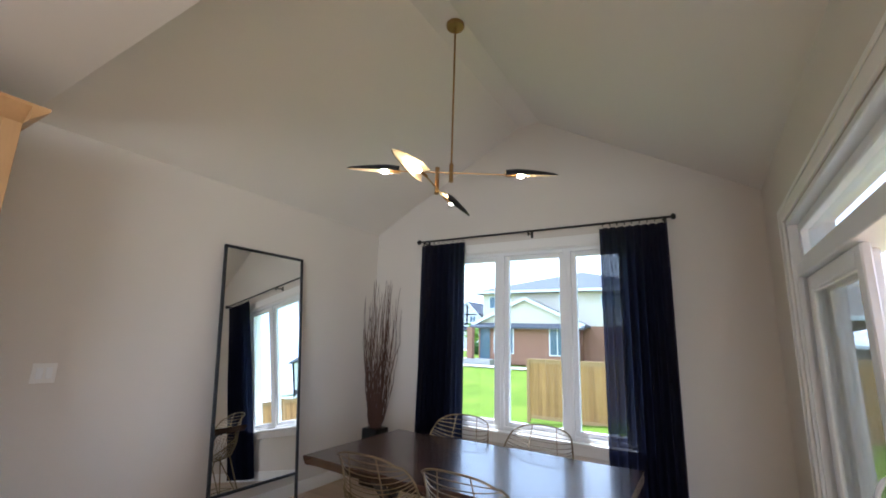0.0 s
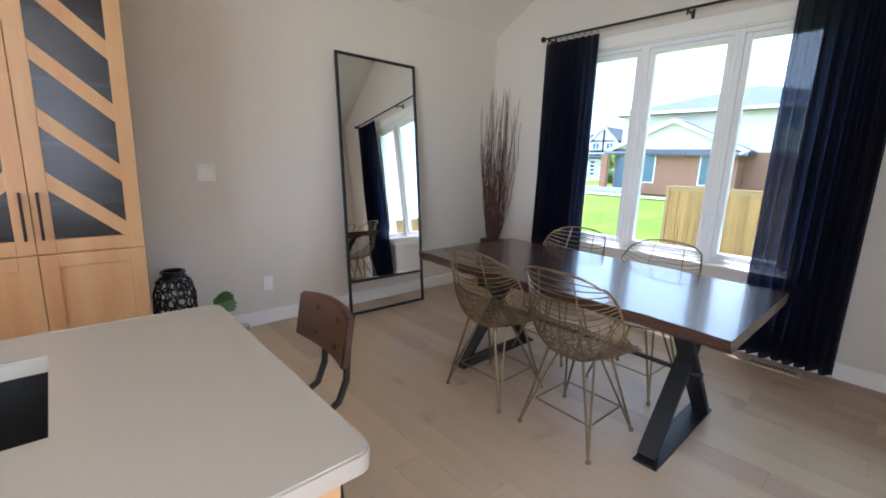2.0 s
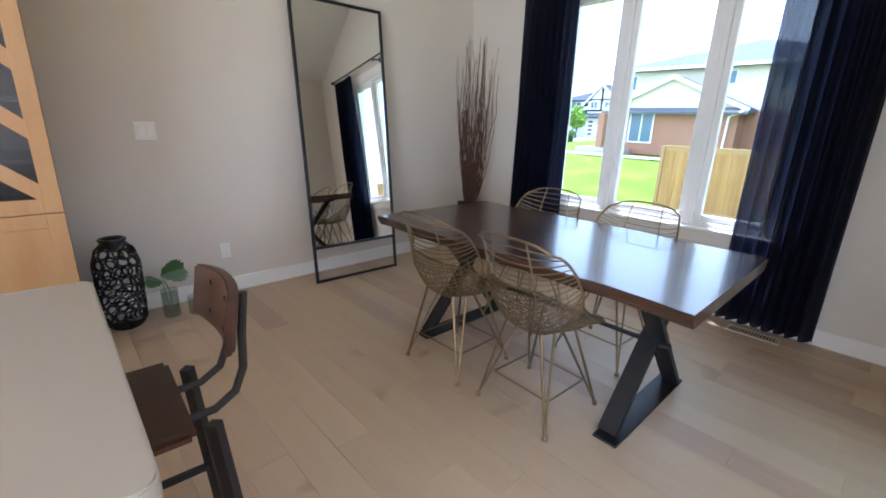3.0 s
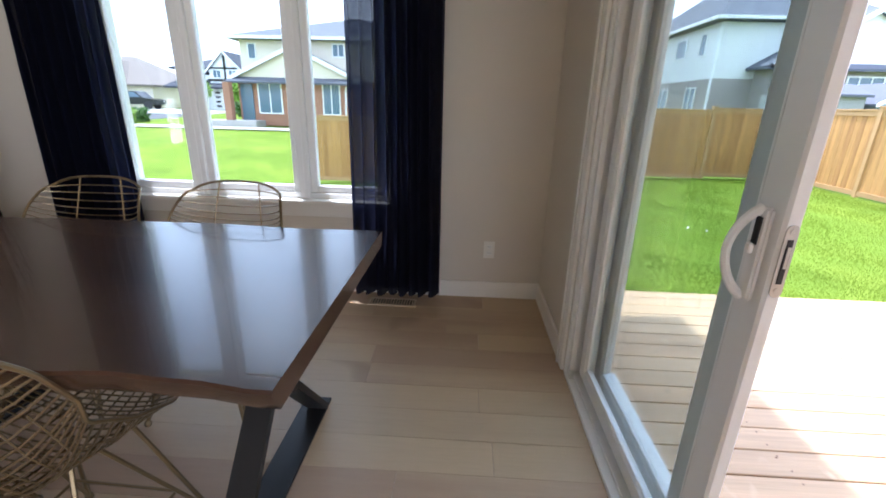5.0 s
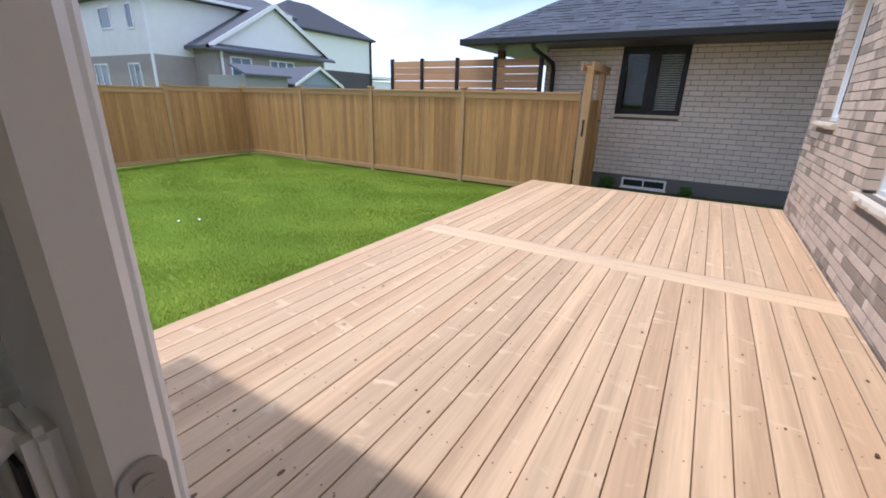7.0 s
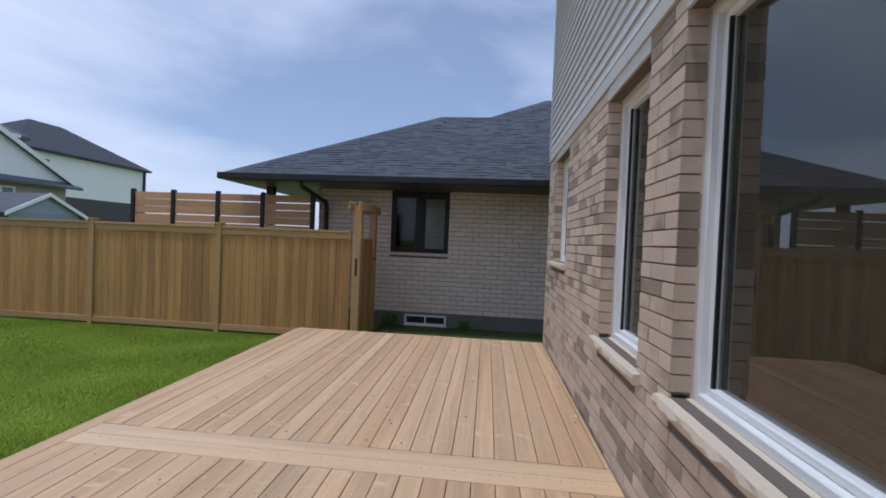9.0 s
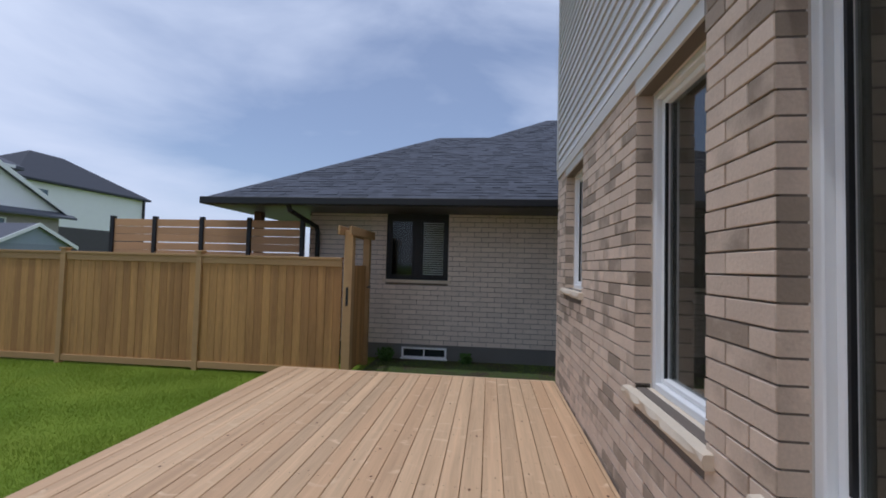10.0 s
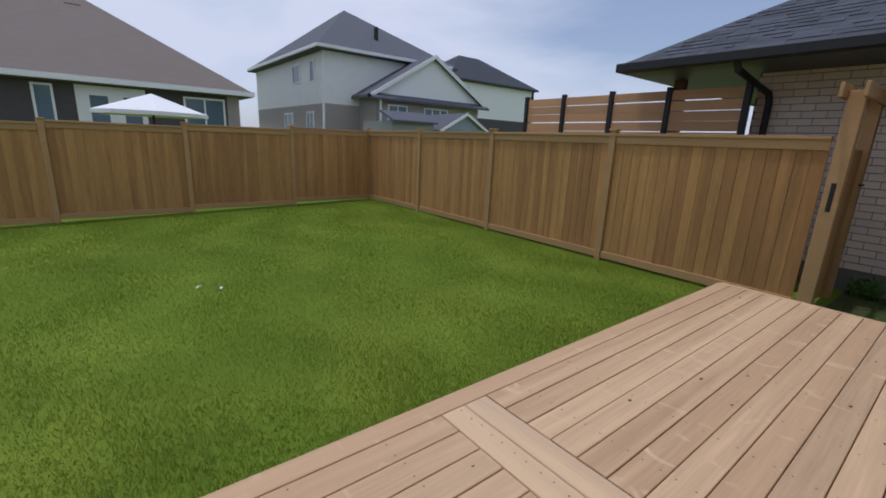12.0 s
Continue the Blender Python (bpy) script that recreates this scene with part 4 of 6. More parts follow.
def white_house():
    g = thing("white_house", "two-storey white brick house with charcoal hip roof and gabled wing", "house")
    x0, x1, y0, y1, z = 14.2, 22.8, 28.0, 40.9, -0.3
    part("lower_wall", boxes((x0, x1, y0, y1, z, 3.0)), GREYBRICK, g)
    part("upper_wall", boxes((x0, x1, y0, y1, 3.0, 5.75)), WHITEBRICK, g)
    part("roof", hip(bmesh.new(), x0, x1, y0, y1, 5.95, 3.8, inset=6.9), ROOFGREY, g)
    part("gutter", boxes((x0 - 0.6, x0 - 0.5, y0 - 0.6, y1, 5.8, 5.96), (x0 - 0.5, x1, y0 - 0.6, y0 - 0.5, 5.8, 5.96)), STUCCO, g)
    part("downspout", boxes((x0 - 0.12, x0 - 0.02, y0 - 0.12, y0 - 0.02, z, 5.7)), STUCCO, g)
    gable_wing(g, 16.35, 23.95, 26.0, 28.0, -0.3, 3.55, 5.9, GREYBRICK, STUCCO, ROOFGREY)
    far_window(g, 17.1, 18.4, 0.3, 3.1, 26.0, bars=1)
    far_window(g, 19.6, 21.4, 2.4, 3.1, 26.0, bars=2)
    far_window(g, 31.5, 32.8, 4.3, 5.4, 0, facing_west=x0, bars=0)
    far_window(g, 29.2, 29.9, 4.2, 5.4, 0, facing_west=x0, bars=0)
    far_window(g, 29.4, 30.6, 0.8, 2.6, 0, facing_west=x0, bars=1)
    far_window(g, 33.0, 34.6, 0.8, 2.6, 0, facing_west=x0, bars=1)
    bm = bmesh.new()
    tube(bm, [(16.4, 25.6, 3.3), (16.55, 25.85, 3.0), (16.6, 25.9, -0.3)], 0.07, 6)
    part("downspout", bm, STUCCO, g)
    part("roof_vent", boxes((18.3, 18.5, 29.6, 29.8, 6.9, 7.9)), FASCIA, g)
white_house()

def dark_roof_house():
    g = thing("far_white_house", "distant two-storey white house with charcoal roof", "house")
    part("wall", boxes((34.4, 47.6, 42, 52, 0, 4.0)), DARKBRICK, g)
    part("upper_wall", boxes((34.4, 47.6, 42, 52, 4.0, 7.8)), STUCCO, g)
    part("roof", hip(bmesh.new(), 34.4, 47.6, 42, 52, 7.9, 3.5), ROOFDARK, g)
    part("downspout", boxes((47.4, 47.6, 41.8, 42.0, 0, 7.8)), FASCIA, g)
    far_window(g, 36.0, 37.1, 5.6, 7.2, 42.0, bars=0)
    part("rear_porch", boxes((47.61, 53, 43, 48, 0, 3.2), (47.61, 54, 42.5, 48.5, 3.5, 3.8)), STUCCO, g)
dark_roof_house()

def taupe_bungalow():
    g = thing("taupe_bungalow", "dark brick bungalow with broad taupe shingle roof", "house")
    x0, x1, y0, y1 = -2.0, 8.8, 24.0, 40.0
    part("wall", boxes((x0, x1, y0, y1, -0.35, 2.75)), DARKBRICK, g)
    part("roof", hip(bmesh.new(), x0, x1, y0, y1, 2.78, 4.0, 0.45), ROOFTAUPE, g)
    part("gutter", boxes((x0 - 0.5, x1 + 0.5, y0 - 0.56, y0 - 0.46, 2.62, 2.80)), STUCCO, g)
    part("corner_board", boxes((8.35, 8.8, y0 - 0.02, y0, -0.35, 2.6)), GREYBRICK, g)
    part("bay_panel", boxes((3.6, 5.6, y0 - 0.03, y0, 0.4, 2.55)), STUCCO, g)
    far_window(g, 2.5, 3.05, 0.6, 2.5, y0, bars=0)
    far_window(g, 3.9, 4.55, 0.6, 2.3, y0 - 0.03, bars=0)
    far_window(g, 4.85, 5.5, 0.6, 2.3, y0 - 0.03, bars=0)
    far_window(g, 6.8, 8.25, -0.2, 2.45, y0, bars=1)
    part("roof_vent", boxes((3.6, 4.1, 28.0, 28.5, 5.4, 5.85)), ROOFDARK, g)
taupe_bungalow()

def patio_umbrella():
    g = thing("patio_umbrella", "white pointed patio umbrella, open, behind the fence", "umbrella", Matrix.Translation((5.35, 19.0, ground_z(5.35, 19))))
    bm = bmesh.new()
    lathe(bm, [(0.03, 0), (0.03, 2.1)], 10)
    part("pole", bm, FASCIA, g)
    bm = bmesh.new()
    n = 8
    ring = [(1.38 * math.cos(k * math.tau / n), 1.38 * math.sin(k * math.tau / n)) for k in range(n)]
    top = bm.verts.new((0, 0, 2.68))
    low = bm.verts.new((0, 0, 2.60))
    a = [bm.verts.new((x, y, 2.18)) for x, y in ring]
    b = [bm.verts.new((x, y, 2.08)) for x, y in ring]
    for k in range(n):
        j = (k + 1) % n
        bm.faces.new((a[k], a[j], top)), bm.faces.new((b[k], b[j], a[j], a[k])), bm.faces.new((b[j], b[k], low))
    part("canopy", bm, STUCCO, g, "white fabric canopy")
patio_umbrella()

def shed():
    g = thing("garden_shed", "small grey shed with a pale trimmed gable", "shed", Matrix.Translation((18.6, 21, -0.35)))
    part("wall", boxes((-1.4, 1.4, 0, 3.2, 0, 2.1)), material("shed_blue_grey", srgb(138, 146, 158), 0.7, vary=0.06), g)
    part("gable", prism(bmesh.new(), [(-1.4, 2.1), (1.4, 2.1), (0, 2.85)], "y", 0, 0.1), material("shed_gable", srgb(150, 160, 174), 0.7, vary=0.06), g)
    for s in (-1, 1):
        part("roof", prism(bmesh.new(), [(s * 1.65, 1.97), (0, 2.86), (0, 2.95), (s * 1.65, 2.06)], "y", -0.15, 3.4), ROOFGREY, g)
        part("trim", prism(bmesh.new(), [(s * 1.66, 1.93), (0, 2.82), (0, 2.97), (s * 1.66, 2.08)], "y", -0.19, -0.152), STUCCO, g)
    part("lean_to_roof", prism(bmesh.new(), [(0, 2.3), (1.2, 2.75), (1.2, 2.85), (0, 2.4)], "x", -4.2, -1.7), ROOFGREY, g)
    part("lean_to_wall", boxes((-4.1, -1.8, 0.2, 3, 0, 2.35)), material("shed_wall_grey", srgb(150, 150, 148), 0.7, vary=0.06), g)
shed()

def beige_house():
    g = thing("beige_house", "two-storey beige house with brick porch and grey roof", "house")
    x0, x1, y0, y1, z = -13.25, -1.0, 31.0, 43.0, -0.2
    part("lower_wall", boxes((x0, x1, y0, y1, z, 2.5)), REDBRICK, g)
    part("upper_wall", boxes((x0, x1, y0, y1, 2.5, 4.95)), BEIGE, g)
    part("roof", hip(bmesh.new(), x0, x1, y0, y1, 5.0, 2.1, 0.55), ROOFGREY, g)
    part("gutter", boxes((x0 - 0.65, x1 + 0.6, y0 - 0.66, y0 - 0.55, 4.82, 5.0)), STUCCO, g)
    gable_wing(g, -12.9, -5.8, 29.6, 31.0, z, 2.5, 4.22, REDBRICK, BEIGE, ROOFGREY)
    far_window(g, -12.75, -12.2, 3.7, 4.65, y0, bars=0)
    far_window(g, -7.4, -6.6, 3.9, 4.7, y0, bars=1)
    far_window(g, -4.6, -3.6, 3.7, 4.65, y0, bars=1)
    far_window(g, -11.7, -10.2, 0.5, 2.3, 29.6, bars=1)
    far_window(g, -7.7, -6.6, 0.5, 2.3, 29.6, bars=1)
    part("front_door", boxes((-12.75, -12.0, 29.52, 29.6, 0.1, 2.2)), PANE, g)
    part("porch_step", boxes((-14.6, -11.4, 28.3, 29.6, -0.3, 0.1)), CONCRETE, g)
    part("pillar", boxes((-13.35, -12.95, 28.6, 29.0, -0.2, 2.25)), REDBRICK, g)
    bm = bmesh.new()
    tube(bm, [(-5.5, 29.0, 2.4), (-6.2, 29.4, 2.1), (-6.3, 29.5, -0.2)], 0.06, 6)
    part("downspout", bm, STUCCO, g)
beige_house()

def dark_trim_house():
    g = thing("dark_trim_house", "white two-storey house with black timber trim and garage", "house")
    x0, x1, y0, z = -30.0, -22.0, 50.0, 0.2
    part("wall", boxes((x0, x1, y0, 60, z, 4.4)), STUCCO, g)
    part("roof", hip(bmesh.new(), x0, x1, y0, 60, 4.4, 1.6), ROOFDARK, g)
    gable_wing(g, -26.0, -22.6, 49.3, 50, z, 4.0, 5.9, STUCCO, STUCCO, ROOFDARK, skirt=False)
    part("timber_trim", boxes((-26.2, -22.4, 49.22, 49.3, 3.1, 3.3), (-26.2, -22.4, 49.22, 49.3, 4.3, 4.45), (-24.4, -24.2, 49.22, 49.3, 3.3, 5.6), (-30, -26, 49.9, 50, 3.0, 3.2)), FASCIA, g)
    part("porch_roof", prism(bmesh.new(), [(47.9, 2.5), (50, 3.1), (50, 2.9), (47.9, 2.3)], "x", -30.3, -22.0), ROOFDARK, g)
    far_window(g, -25.6, -24.7, 3.4, 4.2, 49.2, bars=1)
    far_window(g, -23.9, -23.0, 3.4, 4.2, 49.2, bars=1)
    far_window(g, -28.6, -27.2, 3.3, 4.2, 50, bars=1)
    part("garage_door", boxes((-25.8, -22.8, 49.24, 49.3, 0.2, 2.3)), STUCCO, g)
    part("garage_lights", boxes(*[(x, x + 0.5, 49.2, 49.24, zz, zz + 0.2) for x in (-25.6, -23.6) for zz in (0.5, 0.95, 1.4, 1.85)]), FASCIA, g)
dark_trim_house()

def tan_house():
    g = thing("tan_house", "low tan house with a brown dormer roof across the road", "house")
    part("wall", boxes((-47, -33, 50, 60, 0.2, 2.6)), BEIGE, g)
    part("roof", hip(bmesh.new(), -47, -33, 50, 60, 2.6, 3.2), ROOFTAUPE, g)
    gable_wing(g, -40.0, -36.0, 49.4, 50, 0.2, 2.9, 5.0, GREYBRICK, BEIGE, ROOFTAUPE, skirt=False)
    far_window(g, -38.9, -37.2, 3.0, 3.9, 49.4, bars=1)
    part("garage_door", boxes((-39.6, -36.6, 49.3, 49.4, 0.2, 2.3)), GREYBRICK, g)
tan_house()

def parked_car():
    g = thing("parked_car", "dark pickup truck parked across the road", "car", pose(-33.0, 47.0, ground_z(-33, 47) + 0.03, 0, 0, 8))
    prof = [(-2.7, 0.45), (2.6, 0.45), (2.65, 0.95), (1.4, 1.08), (0.7, 1.7), (-0.9, 1.72), (-1.1, 1.1), (-2.7, 1.1)]
    part("body", prism(bmesh.new(), prof, "y", -0.92, 0.92), BLACKGLOSS, g)
    part("side_window", prism(bmesh.new(), [(1.15, 1.14), (0.62, 1.62), (-0.8, 1.64), (-0.85, 1.14)], "y", -0.935, 0.935), PANE, g)
    for x in (-1.7, 1.75):
        for s in (-0.95, 0.75):
            bm = bmesh.new()
            prism(bm, [(x + 0.4 * math.cos(k * math.tau / 16), 0.40 + 0.4 * math.sin(k * math.tau / 16)) for k in range(16)], "y", s, s + 0.2)
            part("wheel", bm, BLACK, g)
parked_car()

for k, (x, y, h, col) in enumerate(((-19.6, 27.3 + 1.4, 0.62, LEAFLIGHT), (-19.9, 30.3, 0.62, LEAF), (-21.3, 38.4, 0.75, LEAF), (-17.6, 38.6, 0.8, LEAF))):
    leaf_clump("small_cedar", (x, y, ground_z(x, y) - 0.03), 0.42, h * 0.75, 500, col, "small clipped evergreen beside the road", "shrub", 20 + k, 0.16)
leaf_clump("young_tree", (-24.0, 44.0, ground_z(-24, 44)), 0.8, 1.1, 900, LEAFLIGHT, "young light green tree beside the road", "tree", 31, 0.3, (1.1, 0.08))
leaf_clump("young_tree", (-20.2, 43.0, ground_z(-20, 43)), 0.6, 0.9, 700, LEAFLIGHT, "young light green tree beside the road", "tree", 32, 0.28, (1.1, 0.07))


# ---------------------------------------------------------------- our house outside
def own_house():
    g = thing("house_wall", "tan brick house wall with grey lap siding above", "house", kind="structure")
    bm = bmesh.new()
    wall_with_holes(bm, "y", HN - 0.09, HN - 0.012, E + 0.22, HX - 0.012, -0.5, 2.42, HW)
    box(bm, HX - 0.10, HX - 0.012, -5.2, HN - 0.092, -0.5, 2.42)
    part("backing", bm, MORTAR, g)
    # lap siding and its trim
    part("trim_board", boxes((E + 0.3, HX + 0.02, HN - 0.09, HN + 0.016, 2.42, 2.52), (HX - 0.07, HX + 0.025, HN - 0.085, HN + 0.022, 2.522, 5.6), bevel=0.003), SIDETRIM, g)
    for k in range(30):
        z = 2.525 + 0.102 * k
        bm = prism(bmesh.new(), [(HN + 0.019, z), (HN + 0.002, z + 0.104), (HN - 0.09, z + 0.104), (HN - 0.09, z)], "x", E + 0.3, HX - 0.072)
        part("siding_plank", bm, SIDING, g)
    part("gable_soffit", boxes((E + 0.3, HX + 0.5, HN - 0.1, HN + 0.5, 5.6, 5.7)), SIDETRIM, g)
    # windows with white frames set back in brick reveals, stone sills
    for n, (x0, x1, z0, z1) in enumerate(HW):
        w = thing(f"window_{n + 3}", "tall white vinyl window in a brick reveal with a stone sill", "window", kind="structure")
        ya, yb = HN - 0.22, HN - 0.10
        f, s = 0.042, 0.034
        part("window_frame", boxes((x0, x0 + f, ya, yb, z0, z1), (x1 - f, x1, ya, yb, z0, z1), (x0 + f, x1 - f, ya, yb, z0, z0 + f), (x0 + f, x1 - f, ya, yb, z1 - f, z1), bevel=0.005), PVC, w)
        part("sash", boxes((x0 + f, x0 + f + s, ya + 0.02, yb - 0.03, z0 + f, z1 - f), (x1 - f - s, x1 - f, ya + 0.02, yb - 0.03, z0 + f, z1 - f), (x0 + f + s, x1 - f - s, ya + 0.02, yb - 0.03, z0 + f, z0 + f + s), (x0 + f + s, x1 - f - s, ya + 0.02, yb - 0.03, z1 - f - s, z1 - f), bevel=0.006), PVC, w)
        part("pane", boxes((x0 + f + s - 0.004, x1 - f - s + 0.004, ya + 0.05, ya + 0.056, z0 + f + s - 0.004, z1 - f - s + 0.004)), OUTGLASS, w).visible_shadow = False
        part("gasket", boxes((x0 + f + s, x0 + f + s + 0.012, yb - 0.05, yb - 0.034, z0 + f + s, z1 - f - s), (x1 - f - s - 0.012, x1 - f - s, yb - 0.05, yb - 0.034, z0 + f + s, z1 - f - s)), BLACK, w)
        part("head_trim", boxes((x0, x1, HN - 0.22, HN + 0.004, z1 + 0.001, 2.419)), SIDETRIM, w)
        bm = bmesh.new()
        rng = random.Random(40 + n)
        rows, m = [], max(8, int((x1 - x0) / 0.05))
        for k in range(m + 1):
            x = x0 - 0.07 + (x1 - x0 + 0.14) * k / m
            r = rng.uniform(-0.008, 0.008)
            rows.append([bm.verts.new(p) for p in ((x, HN - 0.1, z0 - 0.062), (x, HN + 0.036 + r, z0 - 0.064 + r), (x, HN + 0.047 + r, z0 - 0.035 - r), (x, HN + 0.040 + rng.uniform(-0.004, 0.004), z0 - 0.008), (x, HN - 0.1, z0 + 0.002))])
        for p, q in zip(rows, rows[1:]):
            for i in range(5):
                bm.faces.new((p[i], q[i], q[(i + 1) % 5], p[(i + 1) % 5]))
        bm.faces.new(rows[0]), bm.faces.new(rows[-1][::-1])
        bmesh.ops.recalc_face_normals(bm, faces=bm.faces[:])
        part("stone_sill", bm, STONE, w, "rock-faced limestone sill")
    return g

OUTGLASS = glass_material("coated_glass", (0.30, 0.32, 0.32), 0.11)
house_wall = own_house()
# cladding of the bump-out
solid("bump_cladding", boxes((E + 0.22, E + 0.235, HN + 0.02, DOOR[0] - 0.02, -0.35, EAVE), (E + 0.22, E + 0.235, DOOR[1] + 0.02, N + 0.22, -0.35, EAVE), (E + 0.22, E + 0.235, DOOR[0] - 0.02, DOOR[1] + 0.02, DOOR[3] + 0.01, EAVE)), SIDING, "grey siding beside the patio door", "wall")


def bricks():
    """Running bond on the north face and in the window reveals; the stretch by the deck's middle as single bricks."""
    course, length, gap = 0.0797, 0.272, 0.008
    rng = random.Random(8)
    single = mesh_of("brick", boxes((0, length - gap, -0.085, 0, 0, course - gap), bevel=0.0025), BRICK)
    half = mesh_of("brick", boxes((0, (length - gap) / 2 - 0.004, -0.085, 0, 0, course - gap), bevel=0.0025), BRICK)
    rest = bmesh.new()
    z, k, made = -0.45, 0, 0
    while z + course < 2.425:
        cuts = []
        for x0, x1, z0, z1 in HW:
            if z + course > z0 - 0.055 and z < z1 + 0.06:
                cuts.append((x0, x1))
        spans, x = [], E + 0.24
        for a, b in sorted(cuts):
            spans.append((x, a)), spans.append((b, b))
            x = b
        spans.append((x, HX))
        for a, b in spans:
            if b - a < 0.05:
                continue
            u = a + (0 if k % 2 == 0 else -length / 2)
            while u < b - 0.012:
                p, q = max(u, a), min(u + length - gap, b)
                if q - p > 0.03:
                    d = rng.uniform(-0.0015, 0.0015)
                    near = 3.6 < p < 6.4 and z > -0.1 and made < 290
                    if near and abs(q - p - (length - gap)) < 1e-4:
                        piece("brick", single, house_wall, Matrix.Translation((p, HN + d, z)))
                        made += 1
                    elif near and abs(q - p - (length / 2 - gap / 2 - 0.004)) < 0.006:
                        piece("brick", half, house_wall, Matrix.Translation((p, HN + d, z)))
                        made += 1
                    else:
                        box(rest, p, q, HN - 0.085 + 0.0, HN + d, z, z + course - gap)
                u += length
        # the reveals of the openings, one header deep
        for a, b in sorted(cuts):
            if z > 0.6:
                for xa, xb in ((a - 0.004, a + 0.001), (b - 0.001, b + 0.004)):
                    box(rest, xa, xb, HN - 0.095, HN - 0.004, z, z + course - gap)
        z, k = z + course, k + 1
    # return of the corner
    z, k = -0.45, 0
    while z + course < 2.425:
        box(rest, HX - 0.09, HX, HN - 0.1 - 0.25 * 3, HN - 0.095, z, z + course - gap)
        z += course
    tagged(part("bricks", rest, BRICKFAR, house_wall, "tan bricks with darker ones mixed in"), kind="stuff")


# ---------------------------------------------------------------- deck
DZ, DX0, DX1, DY0, DY1 = -0.07, E + 0.245, 8.77, HN + 0.012, 5.578
CROSS = (5.19, 5.475)
def deck():
    g = thing("deck", "new cedar deck of long boards with a two-board cross strip", "deck", kind="structure")
    pitch, wide = 0.1353, 0.1305
    edge = DY1 - 0.111
    rng = random.Random(12)
    for x0, x1 in ((DX0, CROSS[0] - 0.004), (CROSS[1] + 0.004, DX1 - 0.004)):
        me = mesh_of("board", boxes((0, x1 - x0, 0, wide, -0.028, 0), bevel=0.003), DECK)
        y = edge - 0.005 - wide
        while y > DY0:
            piece("board", me, g, Matrix.Translation((x0, y, DZ + rng.uniform(-0.0012, 0.0012))))
            y -= pitch
        last = mesh_of("board", boxes((0, x1 - x0, 0, y + wide - DY0, -0.028, 0), bevel=0.003), DECK)
        piece("board", last, g, Matrix.Translation((x0, DY0, DZ)))
    me = mesh_of("cross_board", boxes((0, 0.138, 0, edge - 0.005 - DY0, -0.028, 0), bevel=0.003), DECKX)
    for x in (CROSS[0], CROSS[0] + 0.1425):
        piece("cross_board", me, g, Matrix.Translation((x, DY0, DZ + 0.001)))
    me = mesh_of("edge_board", boxes((0, DX1 - DX0, 0, 0.111, -0.028, 0), bevel=0.003), DECK)
    piece("edge_board", me, g, Matrix.Translation((DX0, edge, DZ)))
    part("fascia", boxes((DX0, DX1 - 0.03, DY1 - 0.05, DY1 - 0.02, -0.54, DZ - 0.03)), DECK, g)
    part("fascia", boxes((DX1 - 0.002, DX1 + 0.034, DY0, DY1 - 0.02, -0.54, DZ)), DECKX, g)
    part("joists", boxes(*[(x, x + 0.04, DY0, DY1 - 0.06, -0.3, DZ - 0.03) for x in np.arange(DX0 + 0.1, DX1 - 0.1, 0.41)]), FENCE, g)
    # screw heads and knots, past counting
    bm, kn = bmesh.new(), bmesh.new()
    def disc(b, x, y, rx, ry, z):
        b.faces.new([b.verts.new((x + rx * math.cos(t * math.tau / 8), y + ry * math.sin(t * math.tau / 8), z)) for t in range(8)])
    y = edge - 0.005 - wide
    while y > DY0:
        for x in np.arange(DX0 + 0.12, DX1 - 0.1, 0.41):
            for dy in (0.028, wide - 0.028):
                disc(bm, x + rng.uniform(-0.006, 0.006), y + dy, 0.0042, 0.0042, DZ + 0.0018)
        for _ in range(4):
            r = rng.uniform(0.004, 0.012)
            x = rng.uniform(DX0 + 0.1, DX1 - 0.1)
            if not CROSS[0] - 0.05 < x < CROSS[1] + 0.05:
                disc(kn, x, y + rng.uniform(0.03, wide - 0.03), r * rng.uniform(1, 1.7), r * 0.8, DZ + 0.0017)
        y -= pitch
    tagged(part("screws", bm, plain("screw_tan", srgb(120, 90, 64), 0.5), g), kind="stuff")
    tagged(part("knots", kn, KNOT, g), kind="stuff")


